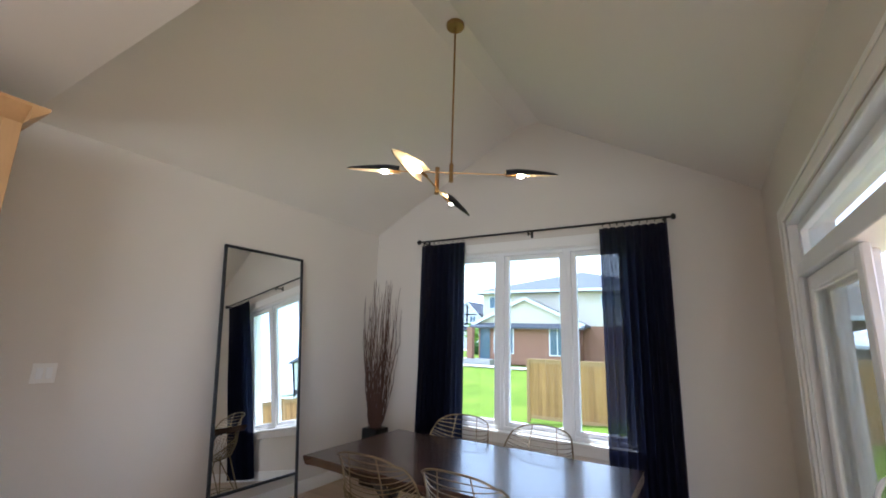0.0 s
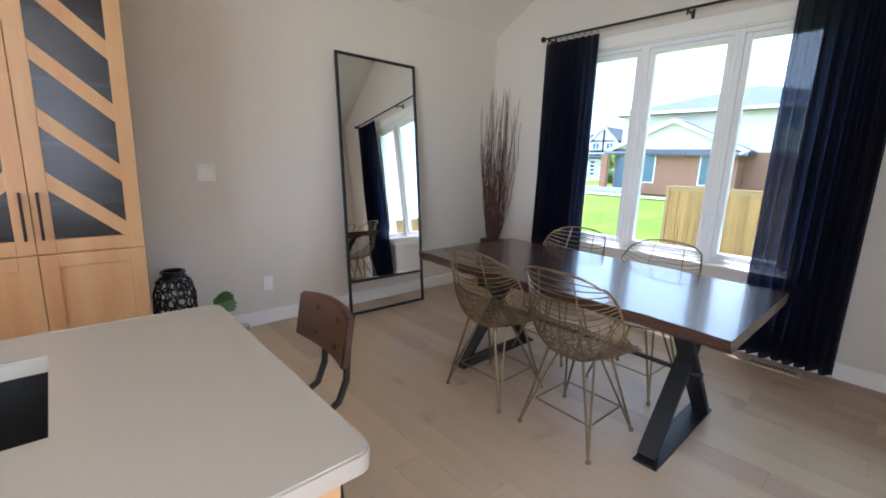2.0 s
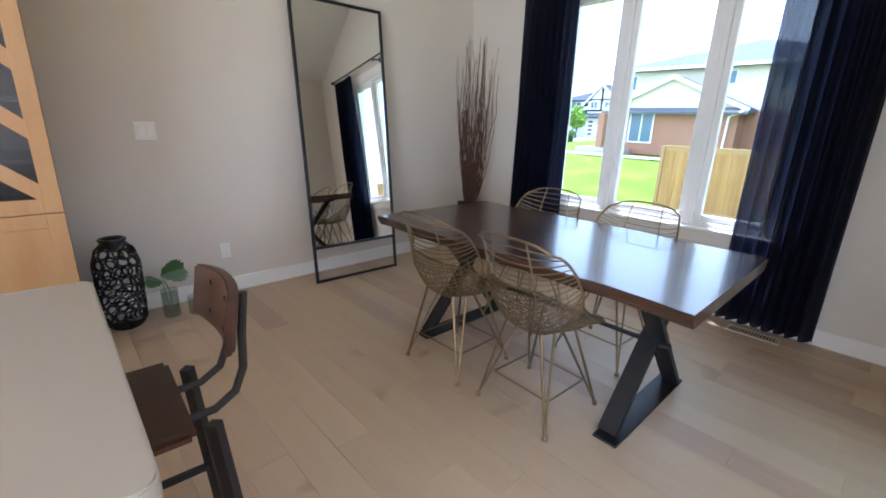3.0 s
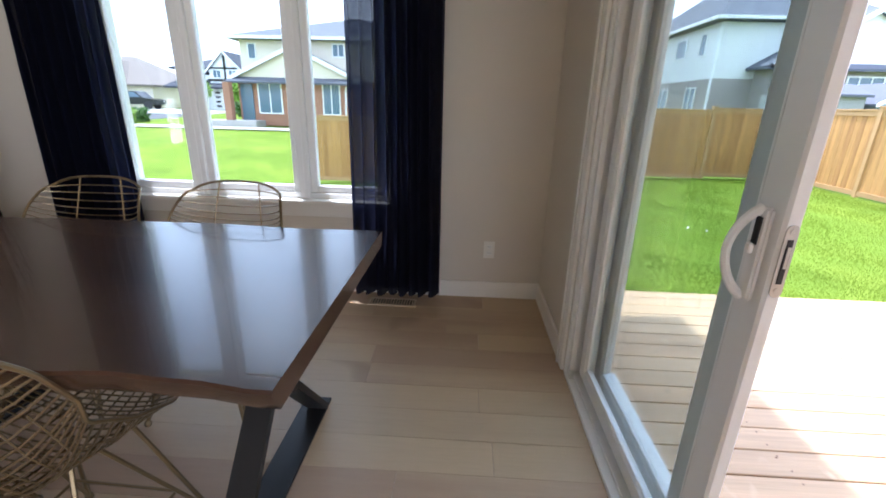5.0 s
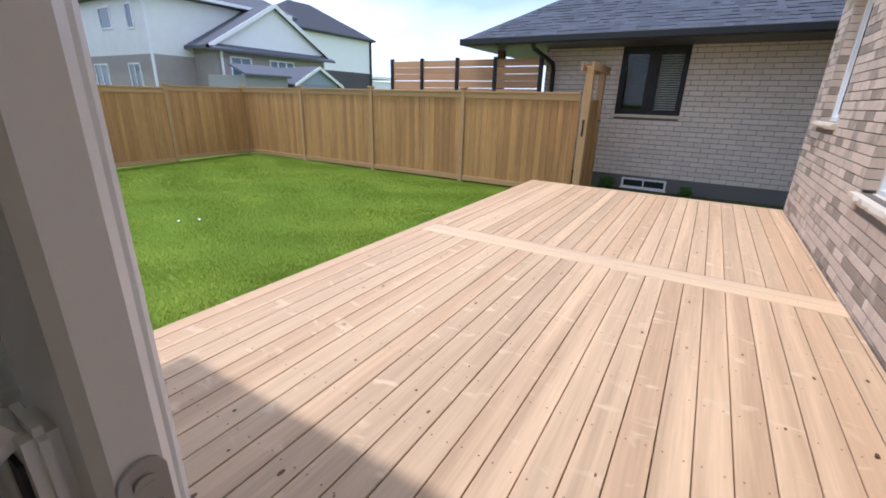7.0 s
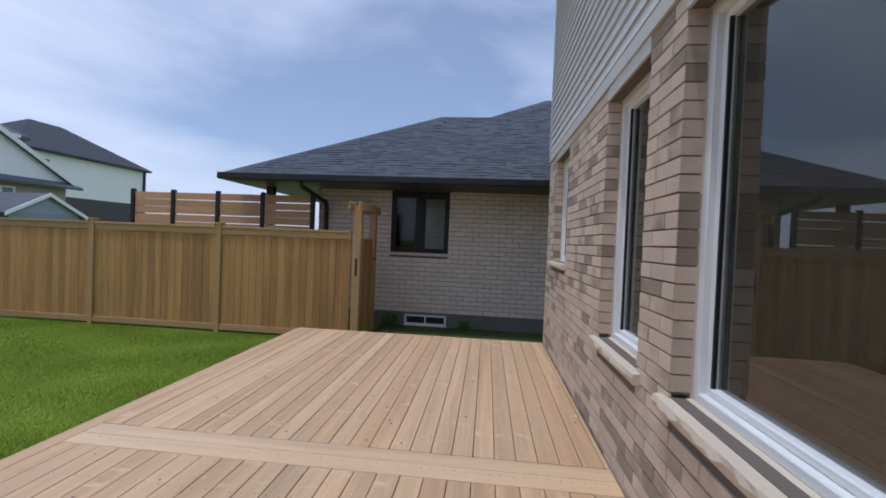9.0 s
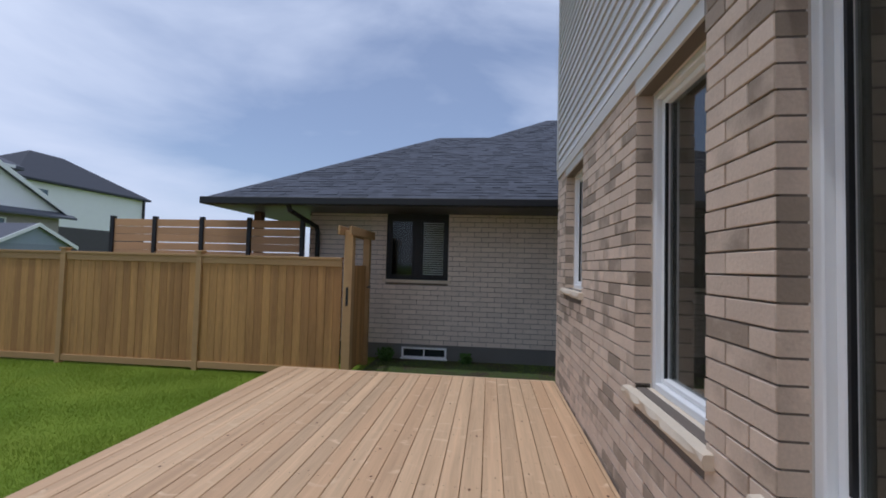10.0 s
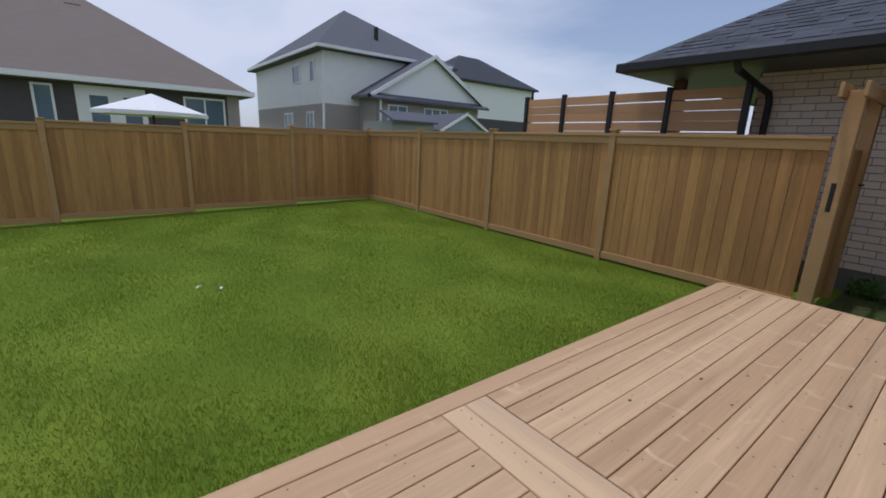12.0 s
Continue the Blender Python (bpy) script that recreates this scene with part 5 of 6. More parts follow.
# ---------------------------------------------------------------- dining room things
def dining_table():
    x0, x1, y0, y1, zt = -1.03, 0.79, 3.128, 4.128, 0.76
    g = thing("dining_table", "live-edge dark walnut dining table on black steel X legs", "table", Matrix())
    rng = random.Random(2)
    bm = bmesh.new()
    m = 40
    rows = []
    for k in range(m + 1):
        x = x0 + (x1 - x0) * k / m
        a = 0.010 * math.sin(x * 5.1) + 0.006 * math.sin(x * 13 + 1) + 0.003 * math.sin(x * 31)
        b = 0.010 * math.sin(x * 4.3 + 2) + 0.006 * math.sin(x * 11)
        rows.append([bm.verts.new(p) for p in ((x, y0 + 0.028 + a, zt - 0.058), (x, y0 + 0.008 + a, zt - 0.03), (x, y0 + a, zt - 0.006), (x, y0 + 0.005 + a, zt), (x, y1 - 0.005 + b, zt), (x, y1 + b, zt - 0.006), (x, y1 - 0.008 + b, zt - 0.03), (x, y1 - 0.028 + b, zt - 0.058))])
    for p, q in zip(rows, rows[1:]):
        for i in range(8):
            bm.faces.new((p[i], q[i], q[(i + 1) % 8], p[(i + 1) % 8]))
    bm.faces.new(rows[0]), bm.faces.new(rows[-1][::-1])
    bmesh.ops.recalc_face_normals(bm, faces=bm.faces[:])
    part("tabletop", bm, WALNUT, g, "dark walnut live-edge top", smooth=True)
    for x, s in ((0.51, 1), (-0.74, -1)):
        ya, yb = 3.27, 4.05
        part("foot_plate", boxes((x - 0.055, x + 0.055, ya, yb, 0, 0.012), bevel=0.002), BLACK, g)
        for n, (a, b) in enumerate((((x - 0.016, ya + 0.06, 0.012), (x - 0.016, yb - 0.12, zt - 0.06)), ((x + 0.016, yb - 0.06, 0.012), (x + 0.016, ya + 0.12, zt - 0.06)))):
            bm = beam(bmesh.new(), a, b, 0.026, 0.085, (1, 0, 0)) if n == 0 else beam(bmesh.new(), a, b, 0.026, 0.085, (1, 0, 0))
            part("leg", bm, BLACK, g)
        part("top_plate", boxes((x - 0.05, x + 0.05, ya + 0.06, yb - 0.06, zt - 0.07, zt - 0.058)), BLACK, g)
        bm = bmesh.new()
        tube(bm, [(x + s * 0.03, 3.66, 0.355), (x + s * 0.075, 3.66, 0.355)], 0.018, 10)
        part("bolt", bm, BLACK, g)
    part("stretcher", tube(bmesh.new(), [(-0.72, 3.66, 0.355), (0.49, 3.66, 0.355)], 0.012, 8), BLACK, g)
dining_table()


def shell(u, v):
    """The chair's basket: u from the front lip over the seat to the top of the back, v across."""
    pts = ((0.0, 0.245, 0.450, 0.19, 0.01, 0.0), (0.18, 0.14, 0.435, 0.250, 0.055, 0.0), (0.36, 0.0, 0.425, 0.272, 0.13, 0.0), (0.52, -0.14, 0.445, 0.280, 0.19, 0.03), (0.66, -0.21, 0.545, 0.275, 0.14, 0.10), (0.82, -0.25, 0.715, 0.258, 0.06, 0.095), (1.0, -0.295, 0.905, 0.212, 0.0, 0.04))
    for p, q in zip(pts, pts[1:]):
        if u <= q[0] + 1e-9:
            t = (u - p[0]) / (q[0] - p[0])
            t = t * t * (3 - 2 * t) * 0.35 + t * 0.65
            c = [a + (b - a) * t for a, b in zip(p, q)]
            break
    w = abs(v)
    lift, ahead = c[4] * w ** 2.6, c[5] * w ** 2.4
    drop = -0.05 * max(0.0, (u - 0.86) / 0.14) ** 2 * w ** 3
    return Vector((c[3] * v * (1 - 0.06 * w ** 3), c[1] + ahead, c[2] + lift + drop))


def wire_chair():
    g = thing("wire_chair", "champagne metal wire bucket chair on rod legs", "chair", group="chairs round the table")
    bm = bmesh.new()
    for k in range(33):
        u = 0.03 + 0.95 * k / 33
        part("cross_wire", tube(bmesh.new(), [shell(u, -1 + 2 * j / 14) for j in range(15)], 0.0028, 5), CHAMPAGNE, g, smooth=True)
    for v in (-0.42, 0.42):
        part("long_wire", tube(bmesh.new(), [shell(0.02 + 0.97 * j / 26, v) for j in range(27)], 0.0036, 5), CHAMPAGNE, g, smooth=True)
    for v in (-0.84, -0.70, -0.56, -0.28, -0.14, 0.0, 0.14, 0.28, 0.56, 0.70, 0.84):
        part("long_wire", tube(bmesh.new(), [shell(0.02 + 0.72 * j / 16, v) for j in range(17)], 0.0026, 5), CHAMPAGNE, g, smooth=True)
    rim = [shell(0.02 + 0.97 * j / 26, -1) for j in range(27)] + [shell(0.99, -1 + 2 * j / 10) for j in range(1, 10)] + [shell(0.99 - 0.97 * j / 26, 1) for j in range(27)] + [shell(0.02, 1 - 2 * j / 10) for j in range(1, 10)]
    part("rim", tube(bmesh.new(), rim, 0.0056, 7, closed=True), CHAMPAGNE, g, smooth=True)
    for sx in (-1, 1):
        for sy in (-1, 1):
            foot = Vector((0.205 * sx, 0.02 + 0.205 * sy, 0.012))
            leg = part("leg", tube(tube(bmesh.new(), [foot, shell(0.36 - 0.16 * sy, 0.35 * sx)], 0.0070, 6), [foot, shell(0.36 - 0.04 * sy, 0.35 * sx)], 0.0062, 6), CHAMPAGNE, g, smooth=True)
            part("glide", lathe(bmesh.new(), [(0.010, 0.0), (0.013, 0.004), (0.012, 0.016), (0.007, 0.024)], 10, (foot.x, foot.y, 0)), CHAMPAGNE, leg)
        part("brace", tube(bmesh.new(), [(0.16 * sx, -0.125, 0.145), (0.16 * sx, 0.165, 0.145)], 0.0046, 6), CHAMPAGNE, g)
    part("brace", tube(bmesh.new(), [(-0.165, 0.165, 0.145), (0.165, 0.165, 0.145)], 0.0046, 6), CHAMPAGNE, g)
    part("brace", tube(bmesh.new(), [(-0.16, -0.125, 0.145), (0.16, -0.125, 0.145)], 0.0046, 6), CHAMPAGNE, g)
    return g

chair = wire_chair()
chair.matrix_basis = pose(-0.412, 3.25, 0, 0, 0, 1)
copy_thing(chair, pose(0.135, 3.27, 0, 0, 0, -2))
copy_thing(chair, pose(0.105, 4.05, 0, 0, 0, 178))
copy_thing(chair, pose(-0.51, 4.05, 0, 0, 0, 182))


def leaning_mirror():
    top, foot = Vector((-2.225, 3.18, 2.21)), Vector((-1.985, 3.18, 0.0))
    lean = math.degrees(math.atan2(top.x - foot.x, top.z))
    g = thing("floor_mirror", "tall floor mirror in a thin black frame, leaning on the wall", "mirror", pose(foot.x, foot.y - 0.005, 0.003, 0, lean, -1.5))
    h, w, t = 2.228, 0.81, 0.022
    part("frame", boxes((-t, 0, 0, t, 0, h), (-t, 0, w - t, w, 0, h), (-t, 0, t, w - t, h - t, h), (-t, 0, t, w - t, 0, t), (-t, 0, t, w - t, 0.285, 0.285 + t), bevel=0.002), BLACK, g)
    part("mirror_glass", boxes((-0.014, -0.010, t - 0.002, w - t + 0.002, 0.285 + t - 0.002, h - t + 0.002)), MIRROR, g, "silvered mirror glass")
    part("back_panel", boxes((-0.020, -0.0145, t, w - t, 0.30, h - t)), BLACK, g)
leaning_mirror()


def curtain(x0, x1, seed, label):
    g = thing("curtain", label, "curtain", Matrix.Translation((0, 5.085, 0)), "navy window curtains")
    rng = random.Random(seed)
    cols, rows = 130, 26
    ph = [rng.uniform(0, 6.3) for _ in range(4)]
    verts, faces = [], []
    zt, zb = 2.52, 0.045
    for j in range(rows + 1):
        t = j / rows
        for i in range(cols + 1):
            s = i / cols
            spread = 1.0 + 0.06 * t
            xm = (x0 + x1) / 2
            fold = math.sin(s * math.tau * 8.5 + ph[0] + 0.5 * math.sin(t * 2 + ph[1]) + 0.7 * math.sin(s * 9 + ph[2]))
            deep = 0.016 + 0.026 * min(1, t * 2.2)
            x = xm + (s - 0.5) * (x1 - x0) * spread + 0.010 * t * math.cos(s * math.tau * 8.5 + ph[0])
            y = fold * deep + 0.012 * math.sin(s * 31 + ph[3]) * t
            z = zt + (zb - zt) * t - (0.006 * abs(math.sin(s * math.tau * 8.5)) if j == 0 else 0)
            verts.append((x, y, z))
    for j in range(rows):
        for i in range(cols):
            a = j * (cols + 1) + i
            faces.append((a, a + 1, a + cols + 2, a + cols + 1))
    me = bpy.data.meshes.new("fabric")
    me.from_pydata(verts, [], faces)
    me.materials.append(NAVY)
    me.shade_smooth()
    ob = new("fabric", me)
    ob.parent = g
    for k in range(9):
        x = x0 + (x1 - x0) * (k + 0.5) / 9
        bm = bmesh.new()
        tube(bm, [(x, 0.019 * math.cos(a * math.tau / 12), 2.549 + 0.019 * math.sin(a * math.tau / 12)) for a in range(12)], 0.0026, 5, closed=True)
        part("ring", bm, BLACK, g)

def navy_sheer():
    m = bpy.data.materials.new("navy_sheer")
    m.use_nodes = True
    n, l = m.node_tree.nodes, m.node_tree.links
    n.clear()
    out = n.new("ShaderNodeOutputMaterial")
    d, t, c = n.new("ShaderNodeBsdfDiffuse"), n.new("ShaderNodeBsdfTranslucent"), n.new("ShaderNodeBsdfTransparent")
    tc, w = n.new("ShaderNodeTexCoord"), n.new("ShaderNodeTexNoise")
    w.inputs["Scale"].default_value, w.inputs["Detail"].default_value = 260, 2
    ramp = n.new("ShaderNodeValToRGB")
    ramp.color_ramp.elements[0].color, ramp.color_ramp.elements[1].color = (0.004, 0.0046, 0.010, 1), (0.009, 0.010, 0.020, 1)
    l.new(tc.outputs["Object"], w.inputs["Vector"]), l.new(w.outputs["Fac"], ramp.inputs["Fac"])
    l.new(ramp.outputs["Color"], d.inputs["Color"])
    t.inputs["Color"].default_value = (0.05, 0.056, 0.115, 1)
    m1, m2 = n.new("ShaderNodeMixShader"), n.new("ShaderNodeMixShader")
    m1.inputs[0].default_value, m2.inputs[0].default_value = 0.45, 0.045
    l.new(d.outputs[0], m1.inputs[1]), l.new(t.outputs[0], m1.inputs[2])
    l.new(m1.outputs[0], m2.inputs[1]), l.new(c.outputs[0], m2.inputs[2])
    l.new(m2.outputs[0], out.inputs["Surface"])
    return m

NAVY = navy_sheer()
curtain(-1.525, -0.965, 1, "dark navy sheer curtain hanging from black rings")
curtain(0.415, 0.965, 2, "dark navy sheer curtain hanging from black rings")

def curtain_rod():
    g = thing("curtain_rod", "black metal curtain rod with knob ends", "curtain rod", Matrix.Translation((0, 5.085, 2.561)))
    part("rod", tube(bmesh.new(), [(-1.55, 0, 0), (0.995, 0, 0)], 0.0105, 10), BLACK, g, smooth=True)
    for s, x in ((-1, -1.55), (1, 0.995)):
        bm = bmesh.new()
        pr = [(0.012, 0), (0.024, 0.006), (0.027, 0.022), (0.02, 0.036), (0.008, 0.04)]
        lathe(bm, pr, 14)
        bm.transform(pose(x, 0, 0, 0, 90 * s, 0))
        part("finial", bm, BLACK, g, smooth=True)
    for x in (-1.50, -0.26, 0.945):
        part("bracket", boxes((x - 0.006, x + 0.006, 0.0, N - 5.085, -0.022, -0.010), (x - 0.012, x + 0.012, N - 5.085 - 0.006, N - 5.085, -0.045, 0.02), (x - 0.005, x + 0.005, -0.012, 0.0, -0.045, -0.010)), BLACK, g)
curtain_rod()


def twig_vase():
    g = thing("twig_vase", "tall black vase of dried brown twigs in the corner", "vase", Matrix.Translation((-1.89, 4.88, 0)))
    bm = bmesh.new()
    box(bm, -0.10, 0.10, -0.10, 0.10, 0, 0.55)
    bmesh.ops.bevel(bm, geom=bm.edges[:], offset=0.008, segments=2, affect="EDGES")
    part("vase", bm, BLACKGLOSS, g, "square black vase")
    rng = random.Random(6)
    for k in range(82):
        a, r0 = rng.uniform(0, math.tau), rng.uniform(0, 0.05)
        top, sp = rng.uniform(1.25, 2.12), rng.gauss(0, 0.085)
        r1 = r0 + abs(sp) + 0.05
        pts = []
        for j in range(8):
            t = j / 7
            bow = 0.05 * math.sin(t * math.pi) * rng.uniform(0.2, 1.0)
            rr = r0 + (r1 - r0) * t ** 0.8 + bow
            pts.append((rr * math.cos(a + 0.35 * t) + rng.gauss(0, 0.008), rr * math.sin(a + 0.35 * t) * 0.8 + rng.gauss(0, 0.008), 0.50 + (top - 0.50) * t))
        part("twig", tube(bmesh.new(), pts, [0.0046 - 0.0030 * j / 7 for j in range(8)], 4), STICKS, g, "dried curly twig")
twig_vase()


def chandelier():
    cx, cy, zt = -0.235, 3.50, RIDGE
    g = thing("chandelier", "brass rod chandelier with four black leaf shades, lit", "ceiling lamp", Matrix.Translation((cx, cy, 0)))
    part("canopy", lathe(bmesh.new(), [(0.062, zt - 0.03), (0.066, zt - 0.022), (0.066, zt - 0.001)], 28), BRASS, g, smooth=True)
    part("down_rod", tube(bmesh.new(), [(0, 0, zt - 0.03), (0, 0, 2.60)], 0.007, 10), BRASS, g, smooth=True)
    part("hub", tube(bmesh.new(), [(0, 0, 2.54), (0, 0, 2.67)], 0.015, 12), BRASS, g, smooth=True)
    d1 = Vector((0.85, 0.527, 0))
    d2 = Vector((-0.25, 0.968, 0))
    z1, z2 = 2.605, 2.49
    h2 = d1 * -0.095
    part("arm", tube(bmesh.new(), [d1 * -0.40 + Vector((0, 0, z1)), d1 * 0.43 + Vector((0, 0, z1))], 0.0055, 8), BRASS, g, smooth=True)
    part("hub", tube(bmesh.new(), [h2 + Vector((0, 0, 2.45)), h2 + Vector((0, 0, 2.64))], 0.015, 12), BRASS, g, smooth=True)
    part("arm", tube(bmesh.new(), [h2 - d2 * 0.28 + Vector((0, 0, z2)), h2 + d2 * 0.24 + Vector((0, 0, z2))], 0.0055, 8), BRASS, g, smooth=True)

    def shade(at, way, tilt, roll):
        z = Vector((0, 0, 1))
        side = way.cross(z)
        m = Matrix.Translation(at) @ Matrix((way, -side, z)).transposed().to_4x4() @ pose(0, 0, 0, roll, tilt, 0)
        out, inn = bmesh.new(), bmesh.new()
        for b, off, flip in ((out, 0.0, False), (inn, 0.002, True)):
            rows = []
            for k in range(15):
                t = k / 14
                r = 0.062 * (1 - t) ** 0.55 * (0.72 + 0.28 * min(1, t * 4)) + 0.002 - off
                rows.append([b.verts.new(m @ Vector((-0.03 + 0.36 * t + 0.05 * (1 - abs(q / 6 - 1)) * (t - 0.0) * 0.2, r * math.sin((q / 12 - 0.5) * 3.3), r * math.cos((q / 12 - 0.5) * 3.3) * 0.8 + 0.012 * t))) for q in range(13)])
            for p, q in zip(rows, rows[1:]):
                for i in range(12):
                    b.faces.new((p[i], p[i + 1], q[i + 1], q[i]))
        s = part("shade", out, BLACK, g, "black leaf-shaped metal shade", smooth=True)
        part("lining", inn, LINING, s, "pale brushed metal lining", smooth=True)
        bm = bmesh.new()
        bmesh.ops.create_uvsphere(bm, u_segments=10, v_segments=8, radius=0.017)
        bm.transform(m @ pose(0.075, 0, 0.0) @ Matrix.Diagonal((1.6, 1, 1, 1)))
        part("bulb", bm, BULB, s, "glowing bulb", smooth=True)
        part("socket", tube(bmesh.new(), [m @ Vector((-0.03, 0, 0)), m @ Vector((0.052, 0, 0))], 0.010, 10), BRASS, s)

    shade(d1 * 0.40 + Vector((0, 0, z1 - 0.004)), d1, 0, 12)
    shade(d1 * -0.38 + Vector((0, 0, z1 - 0.004)), -d1, 0, -8)
    shade(h2 - d2 * 0.26 + Vector((0, 0, z2)), (-d2 + d1 * -0.25).normalized(), -4, 62)
    shade(h2 + d2 * 0.22 + Vector((0, 0, z2)), (d2 + d1 * 0.35).normalized(), 10, 40)

LINING = material("pale_brass_lining", srgb(230, 214, 178), 0.4, metal=0.6, vary=0.08, scale=20)
BULB = plain("warm_bulb", (1, 0.9, 0.75), 0.4, emit=(1.0, 0.78, 0.48), power=22.0)
chandelier()


def tall_cabinet():
    xb, xf, ya, yb, top = W + 0.003, -1.60, 0.845, 1.70, 2.465
    g = thing("display_cabinet", "tall stained maple cabinet with smoked glass chevron doors, closed", "cabinet", Matrix())
    t = 0.02
    part("carcass", boxes((xb, xf - 0.022, ya, ya + t, 0, top), (xb, xf - 0.022, yb - t, yb, 0, top), (xb, xb + 0.012, ya + t, yb - t, 0.1, top), (xb, xf - 0.022, ya + t, yb - t, top - t, top), (xb, xf - 0.022, ya + t, yb - t, 0.83, 0.85), (xb, xf - 0.022, ya + t, yb - t, 0.09, 0.11), (xb + 0.05, xf - 0.08, ya + t, yb - t, 0, 0.09)), MAPLE, g)
    for z in (1.085, 1.365, 1.655, 1.945, 2.225):
        part("shelf", boxes((xb + 0.02, xf - 0.032, ya + t, yb - t, z, z + 0.018)), TRIM, g, "white shelf")
    part("crown", prism(bmesh.new(), [(xf - 0.02, top), (xf + 0.07, top + 0.07), (xf + 0.07, top + 0.085), (xb, top + 0.085), (xb, top)], "y", ya - 0.0, yb + 0.002), MAPLE, g)
    part("crown_return", prism(bmesh.new(), [(yb + 0.002, top), (yb + 0.072, top + 0.07), (yb + 0.072, top + 0.085), (yb + 0.002, top + 0.085)], "x", xb, xf + 0.07), MAPLE, g)
    ym = 1.275
    for k, (a, b) in enumerate(((ya + 0.002, ym - 0.0015), (ym + 0.0015, yb - 0.002))):
        z0, z1, s = 0.853, top - 0.004, 0.068
        door = part("door", boxes((xf - 0.021, xf, a, a + s, z0, z1), (xf - 0.021, xf, b - s, b, z0, z1), (xf - 0.021, xf, a + s, b - s, z0, z0 + s), (xf - 0.021, xf, a + s, b - s, z1 - s, z1), bevel=0.002), MAPLE, g, "maple framed glass door")
        part("pane", boxes((xf - 0.017, xf - 0.013, a + s - 0.005, b - s + 0.005, z0 + s - 0.005, z1 - s + 0.005)), SMOKE, door, "smoked glass")
        ga, gb, fall, h = a + s, b - s, 0.25, 0.086
        zc = 1.199
        n = 0
        while zc - fall < z1 - s:
            lo, hi = (zc, zc - fall) if k == 1 else (zc - fall, zc)
            pts = [(ga, lo - h / 2), (gb, hi - h / 2), (gb, hi + h / 2), (ga, lo + h / 2)]
            # keep the slat inside the door's frame
            top_z, low_z = z1 - s, z0 + s
            clip = []
            for (y1_, z1_), (y2_, z2_) in zip(pts, pts[1:] + pts[:1]):
                if z1_ <= top_z:
                    clip.append((y1_, z1_))
                if (z1_ - top_z) * (z2_ - top_z) < 0:
                    f = (top_z - z1_) / (z2_ - z1_)
                    clip.append((y1_ + (y2_ - y1_) * f, top_z))
            if len(clip) > 2:
                part("slat", prism(bmesh.new(), clip, "x", xf - 0.012, xf - 0.003), MAPLE, door)
            zc += 0.292
            n += 1
        hy = ym + (0.030 if k == 1 else -0.030)
        bm = boxes((xf + 0.024, xf + 0.034, hy - 0.006, hy + 0.006, 0.925, 1.15), (xf, xf + 0.024, hy - 0.005, hy + 0.005, 0.945, 0.955), (xf, xf + 0.024, hy - 0.005, hy + 0.005, 1.12, 1.13), bevel=0.0015)
        part("handle", bm, BLACKBRASS, door, "slim dark bronze bar handle")
        z0, z1, s = 0.105, 0.848, 0.068
        low = part("lower_door", boxes((xf - 0.021, xf, a, a + s, z0, z1), (xf - 0.021, xf, b - s, b, z0, z1), (xf - 0.021, xf, a + s, b - s, z0, z0 + s), (xf - 0.021, xf, a + s, b - s, z1 - s, z1), bevel=0.002), MAPLE, g, "maple shaker door")
        part("panel", boxes((xf - 0.018, xf - 0.010, a + s, b - s, z0 + s, z1 - s)), MAPLE, low)

BLACKBRASS = material("dark_bronze", srgb(46, 36, 30), 0.4, metal=0.7, vary=0.1)
tall_cabinet()


